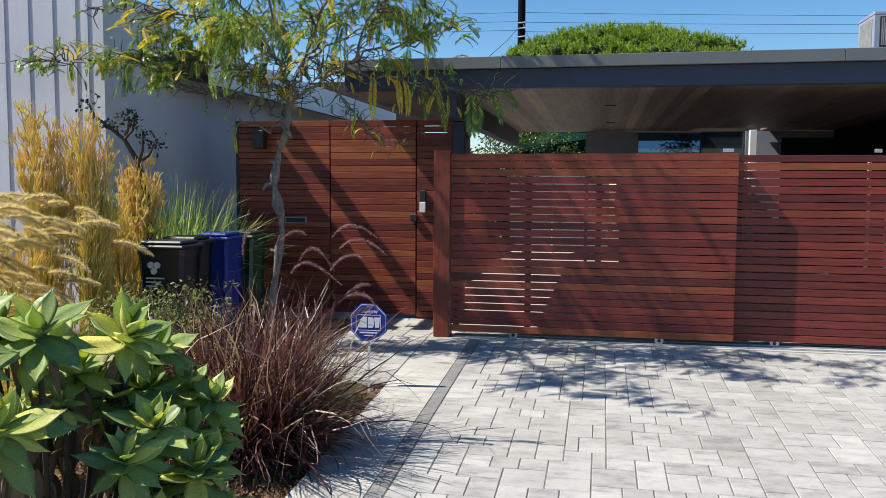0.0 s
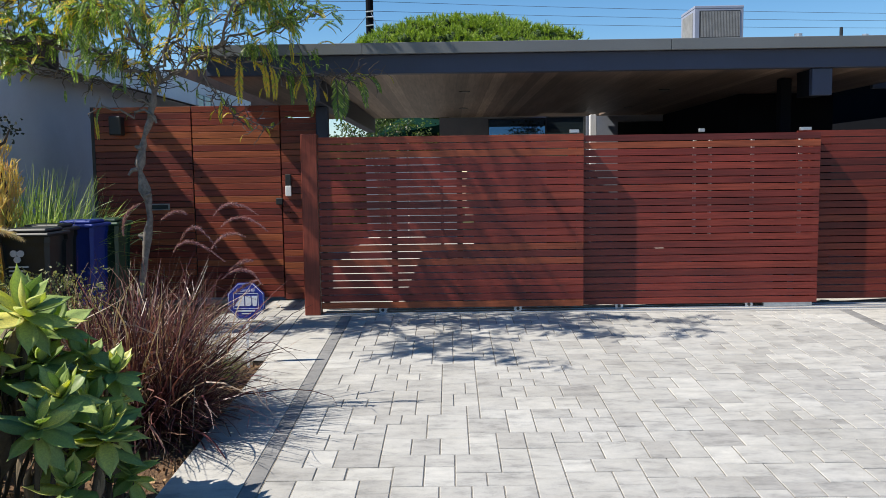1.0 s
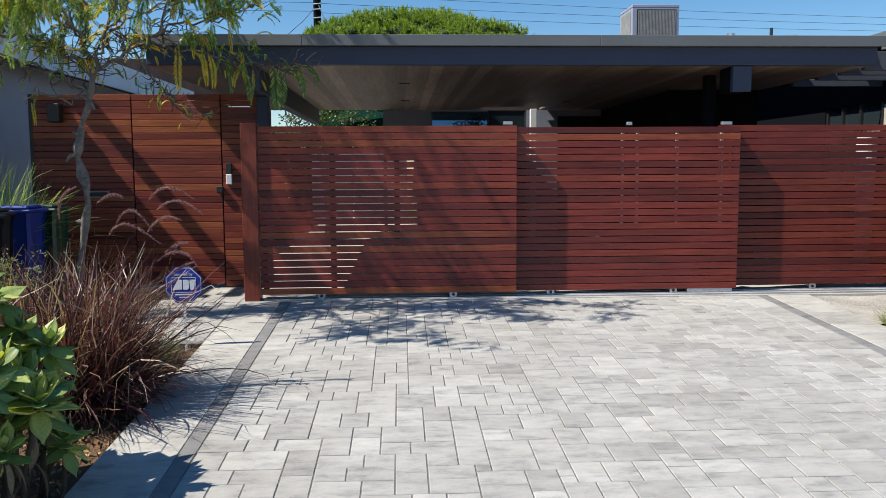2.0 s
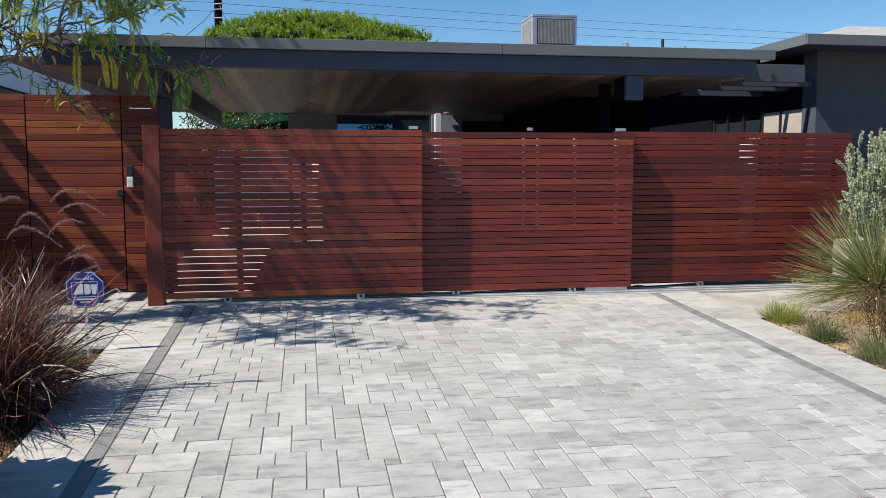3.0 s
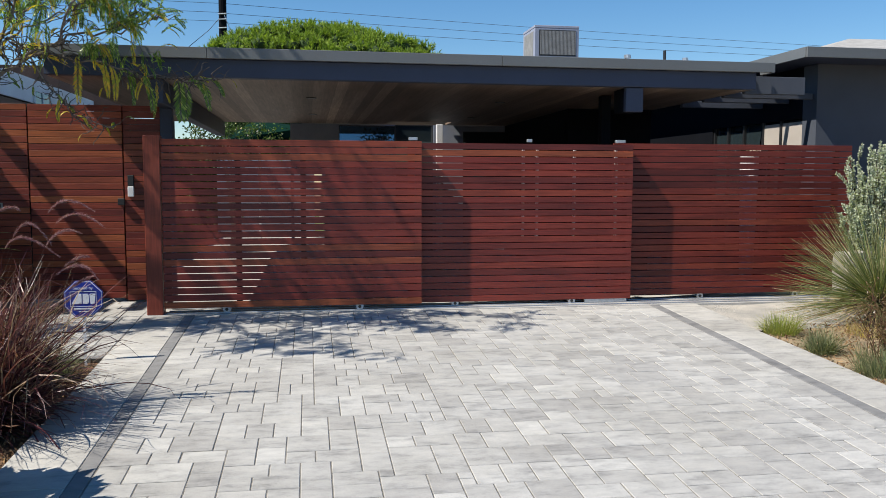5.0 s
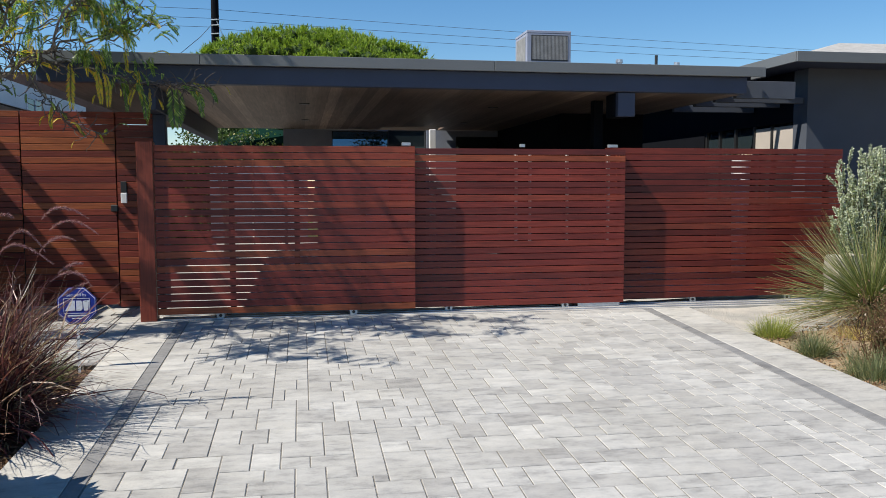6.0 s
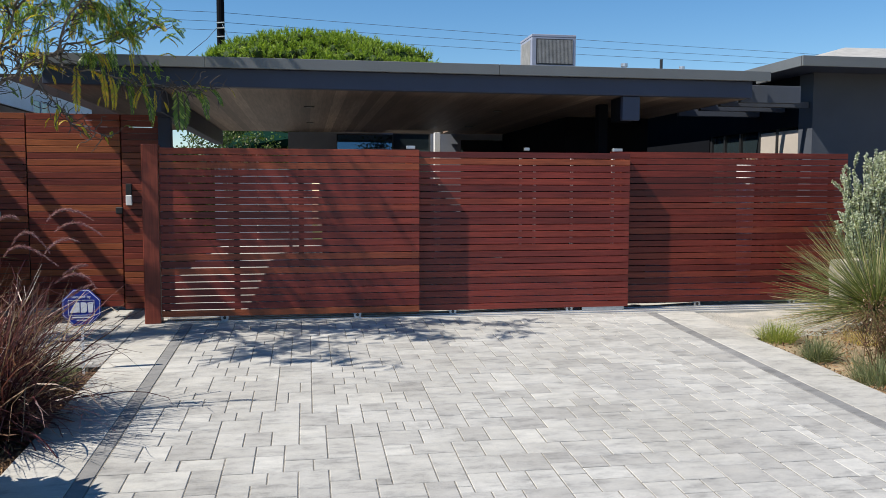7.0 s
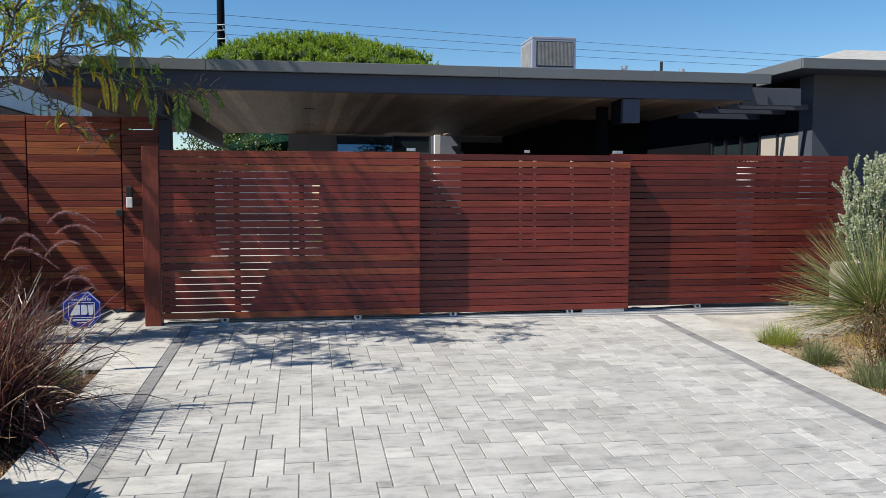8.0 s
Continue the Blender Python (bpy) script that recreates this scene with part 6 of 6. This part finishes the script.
for x0, x1, y, h in ((-9.0, -2.3, 15.0, 2.9), (-2.3, -0.5, 15.0, 2.62), (-0.55, 1.75, 13.5, 3.9)):
    t = thing("hedge", ((x0 + x1) / 2, y, 0), "leafy dark green hedge at the end of the garden", "hedge", "garden hedges")
    # Solid dark box whose colour holds the shade inside the hedge.
    part("core", box(x0 + 0.1, x1 - 0.1, y - 0.2, y + 0.5, -0.05, h - 0.15), PINE_DK, t, "dark core holding the shade between leaves")
    sp = Soup()
    for _ in range(int(2600 * (x1 - x0))):
        c = Vector((rng.uniform(x0, x1), y - 0.25 + rng.gauss(0, 0.12), rng.uniform(0, h)))
        d = rv(rng).normalized() * rng.uniform(0.05, 0.10)
        w = d.cross(rv(rng)).normalized() * 0.03
        sp.quad(c, c + d * 0.5 + w, c + d, c + d * 0.5 - w)
    sp.make("foliage", [HEDGE], t)
tagged(part("garden_wall", box(-0.6, 1.9, 12.95, 13.15, 0.0, 2.0, 0.01), MIDGREY), "plain grey stucco garden wall behind the patio", "wall", kind="structure")
# Tree added behind the back window in place of reflected foliage.
t = thing("window_tree", (3.3, 11.0, 0), "small dark leaved tree added behind the window for reflected foliage", "tree")
part("trunk", tube(bmesh.new(), [Vector(p) for p in ((3.3, 11, -0.05), (3.35, 11, 1.2), (3.3, 11, 2.3))], [0.06, 0.05, 0.03], 8), BARK, t)
sp = Soup()
for _ in range(420):
    c = Vector((3.45 + rng.gauss(0, 0.22), 11 + rng.gauss(0, 0.2), 2.48 + rng.gauss(0, 0.10)))
    d = rv(rng).normalized() * rng.uniform(0.05, 0.09)
    w = d.cross(rv(rng)).normalized() * 0.022
    sp.quad(c, c + d * 0.5 + w, c + d, c + d * 0.5 - w)
sp.make("crown", [HEDGE], t)
ub = Vector((0.62, 10.6, 0.02))
t = thing("patio_umbrella", ub, "green canvas patio umbrella in the garden", "umbrella")
part("pole", cyl(ub + Vector((0, 0, -0.06)), ub + Vector((0, 0, 2.9)), 0.025), WHITE, t)
bm = bmesh.new()
top = bm.verts.new(ub + Vector((0, 0, 2.85)))
ring = [bm.verts.new(ub + Vector((1.35 * math.cos(2 * math.pi * k / 8), 1.35 * math.sin(2 * math.pi * k / 8), 2.42))) for k in range(8)]
hem = [bm.verts.new(ub + Vector((1.36 * math.cos(2 * math.pi * k / 8), 1.36 * math.sin(2 * math.pi * k / 8), 2.27))) for k in range(8)]
for k in range(8):
    bm.faces.new((top, ring[k], ring[(k + 1) % 8]))
    bm.faces.new((ring[k], hem[k], hem[(k + 1) % 8], ring[(k + 1) % 8]))
bmesh.ops.rotate(bm, verts=bm.verts, cent=ub + Vector((0, 0, 2.5)), matrix=Matrix.Rotation(radians(-11), 3, "Y"))
part("canopy", bm, CANVAS, t, "green canvas canopy")
rng = random.Random(63)
t = thing("garden_shrub", (0.0, 9.5, 0), "tall dark green garden shrub with a few white flowers", "shrub")
sp, fl = Soup(), Soup()
for k in range(26):
    top = Vector((rng.uniform(-0.85, 1.1), 9.5 + rng.gauss(0, 0.15), rng.uniform(2.40, 2.74)))
    sp.stick([Vector((0.1 + rng.gauss(0, 0.05), 9.5, -0.05)), Vector((0.1 + (top.x - 0.1) * 0.2, 9.5, 1.7)), top], [0.014, 0.010, 0.005], 5, 1)
    for j in range(60):
        c = top + Vector((rng.gauss(0, 0.10), rng.gauss(0, 0.10), rng.gauss(-0.06, 0.09)))
        d = rv(rng).normalized() * rng.uniform(0.04, 0.09)
        w = d.cross(rv(rng)).normalized() * 0.02
        (fl if j < 2 else sp).quad(c, c + d * 0.5 + w, c + d, c + d * 0.5 - w)
sp.make("foliage", [HEDGE, BARK], t)
fl.make("flowers", [PETAL], t, "small white flowers", kind="stuff")

# ---- paving pieces ----
rng = random.Random(71)
U = 0.0905


def tiling(nx, ny):
    """Fills a grid of units with mixed rectangular stones, keeping joints short."""
    own = [[-1] * nx for _ in range(ny)]
    out, ends = [], []
    for j in range(ny):
        for i in range(nx):
            if own[j][i] >= 0:
                continue
            run = 0
            while i + run < nx and own[j][i + run] < 0:
                run += 1
            best = None
            for w, h in ((3, 3), (3, 2), (4, 3), (2, 2), (2, 3), (4, 2), (3, 1), (2, 1), (1, 3), (1, 2), (1, 1)):
                if w > run or j + h > ny:
                    continue
                cost = rng.random() * 2.5 + (7 if min(w, h) == 1 else 0) + (1.2 if w == 4 else 0) + (6 if run - w == 1 else 0)
                for e in (i, i + w):
                    v = 1
                    while 0 < e < nx and j - v >= 0 and own[j - v][e - 1] != own[j - v][e]:
                        v += 1
                    cost += 0.9 * (v - 1)
                level = 0
                for k, step in ((i - 1, -1), (i + w, 1)):
                    while 0 <= k < nx and own[j][k] >= 0 and ends[own[j][k]] == j + h:
                        level, k = level + 1, k + step
                if level:
                    cost += 0.2 * level - 1.5
                if best is None or cost < best[0]:
                    best = (cost, w, h)
            _, w, h = best
            for b in range(j, j + h):
                for a in range(i, i + w):
                    own[b][a] = len(out)
            out.append((i, j, w, h))
            ends.append(j + h)
    return out


def stone(w, d, h=0.05, bev=0.0038):
    bm = bmesh.new()
    a, b = w / 2, d / 2
    lo = [bm.verts.new(p) for p in ((-a, -b, -h), (a, -b, -h), (a, b, -h), (-a, b, -h))]
    mi_ = [bm.verts.new(p) for p in ((-a, -b, -bev), (a, -b, -bev), (a, b, -bev), (-a, b, -bev))]
    hi = [bm.verts.new(p) for p in ((-a + bev, -b + bev, 0), (a - bev, -b + bev, 0), (a - bev, b - bev, 0), (-a + bev, b - bev, 0))]
    for s, t_ in ((lo, mi_), (mi_, hi)):
        for k in range(4):
            bm.faces.new((s[k], s[(k + 1) % 4], t_[(k + 1) % 4], t_[k]))
    bm.faces.new(hi)
    return bm


STONES = {}


def stone_mesh(w, d, material):
    key = (round(w, 3), round(d, 3), material.name)
    if key not in STONES:
        STONES[key] = mesh_of("paver", stone(w, d), material)
    return STONES[key]


TILT = math.atan(0.05)


def lay(parent, name, x, y, w, d, material):
    ob = piece(name, stone_mesh(w, d, material), parent, (x, y, slope(y) + rng.gauss(0, 0.0009)))
    ob.rotation_euler = ((TILT if y < 0 else 0) + rng.gauss(0, 0.002), rng.gauss(0, 0.002), 0)


JT = 0.0066
x_in, x_out = BL1 + 0.004, BR0 - 0.004
nx = round((x_out - x_in) / U)
ux = (x_out - x_in) / nx
ny = int(12.7 / U)
rest = bmesh.new()
singles = 0
for i, j, w, h in tiling(nx, ny):
    x, y = x_in + (i + w / 2) * ux, -0.035 - (j + h / 2) * U
    if -5.35 < y < -2.55 and singles < 300:
        lay(drive, "paver", x, y, w * ux - JT, h * U - JT, PAVER)
        singles += 1
    else:
        src = stone_mesh(w * ux - JT, h * U - JT, PAVER)
        m = Matrix.Translation((x, y, slope(y) + rng.gauss(0, 0.0012))) @ Matrix.Rotation(TILT, 4, "X")
        vs = [rest.verts.new(m @ v.co) for v in src.vertices]
        for p in src.polygons:
            rest.faces.new([vs[k] for k in p.vertices])
part("pavers", rest, PAVER_REST, drive, "pale grey mixed size pavers", kind="stuff")
for k in range(36):
    y = -0.03 - (k + 0.5) * 0.353
    for x0, x1 in ((BL0, BL1), (BR0, BR1)):
        lay(drive, "band_paver", (x0 + x1) / 2, y, x1 - x0 - 0.005, 0.353 - 0.0025, BAND)
for k in range(28):
    y = -0.03 - (k + 0.5) * 0.455
    for x0, x1 in ((KL, BL0), (BR1, KR)):
        lay(drive, "border_slab", (x0 + x1) / 2, y, x1 - x0 - 0.005, 0.455 - 0.003, STRIP)
for i, j, w, h in tiling(int(0.94 / U), int(2.97 / U)):
    x, y = KL - 0.006 - (i + w / 2) * U, 1.235 - (j + h / 2) * U
    lay(path, "paver", x, y, w * U - JT, h * U - JT, PAVER)
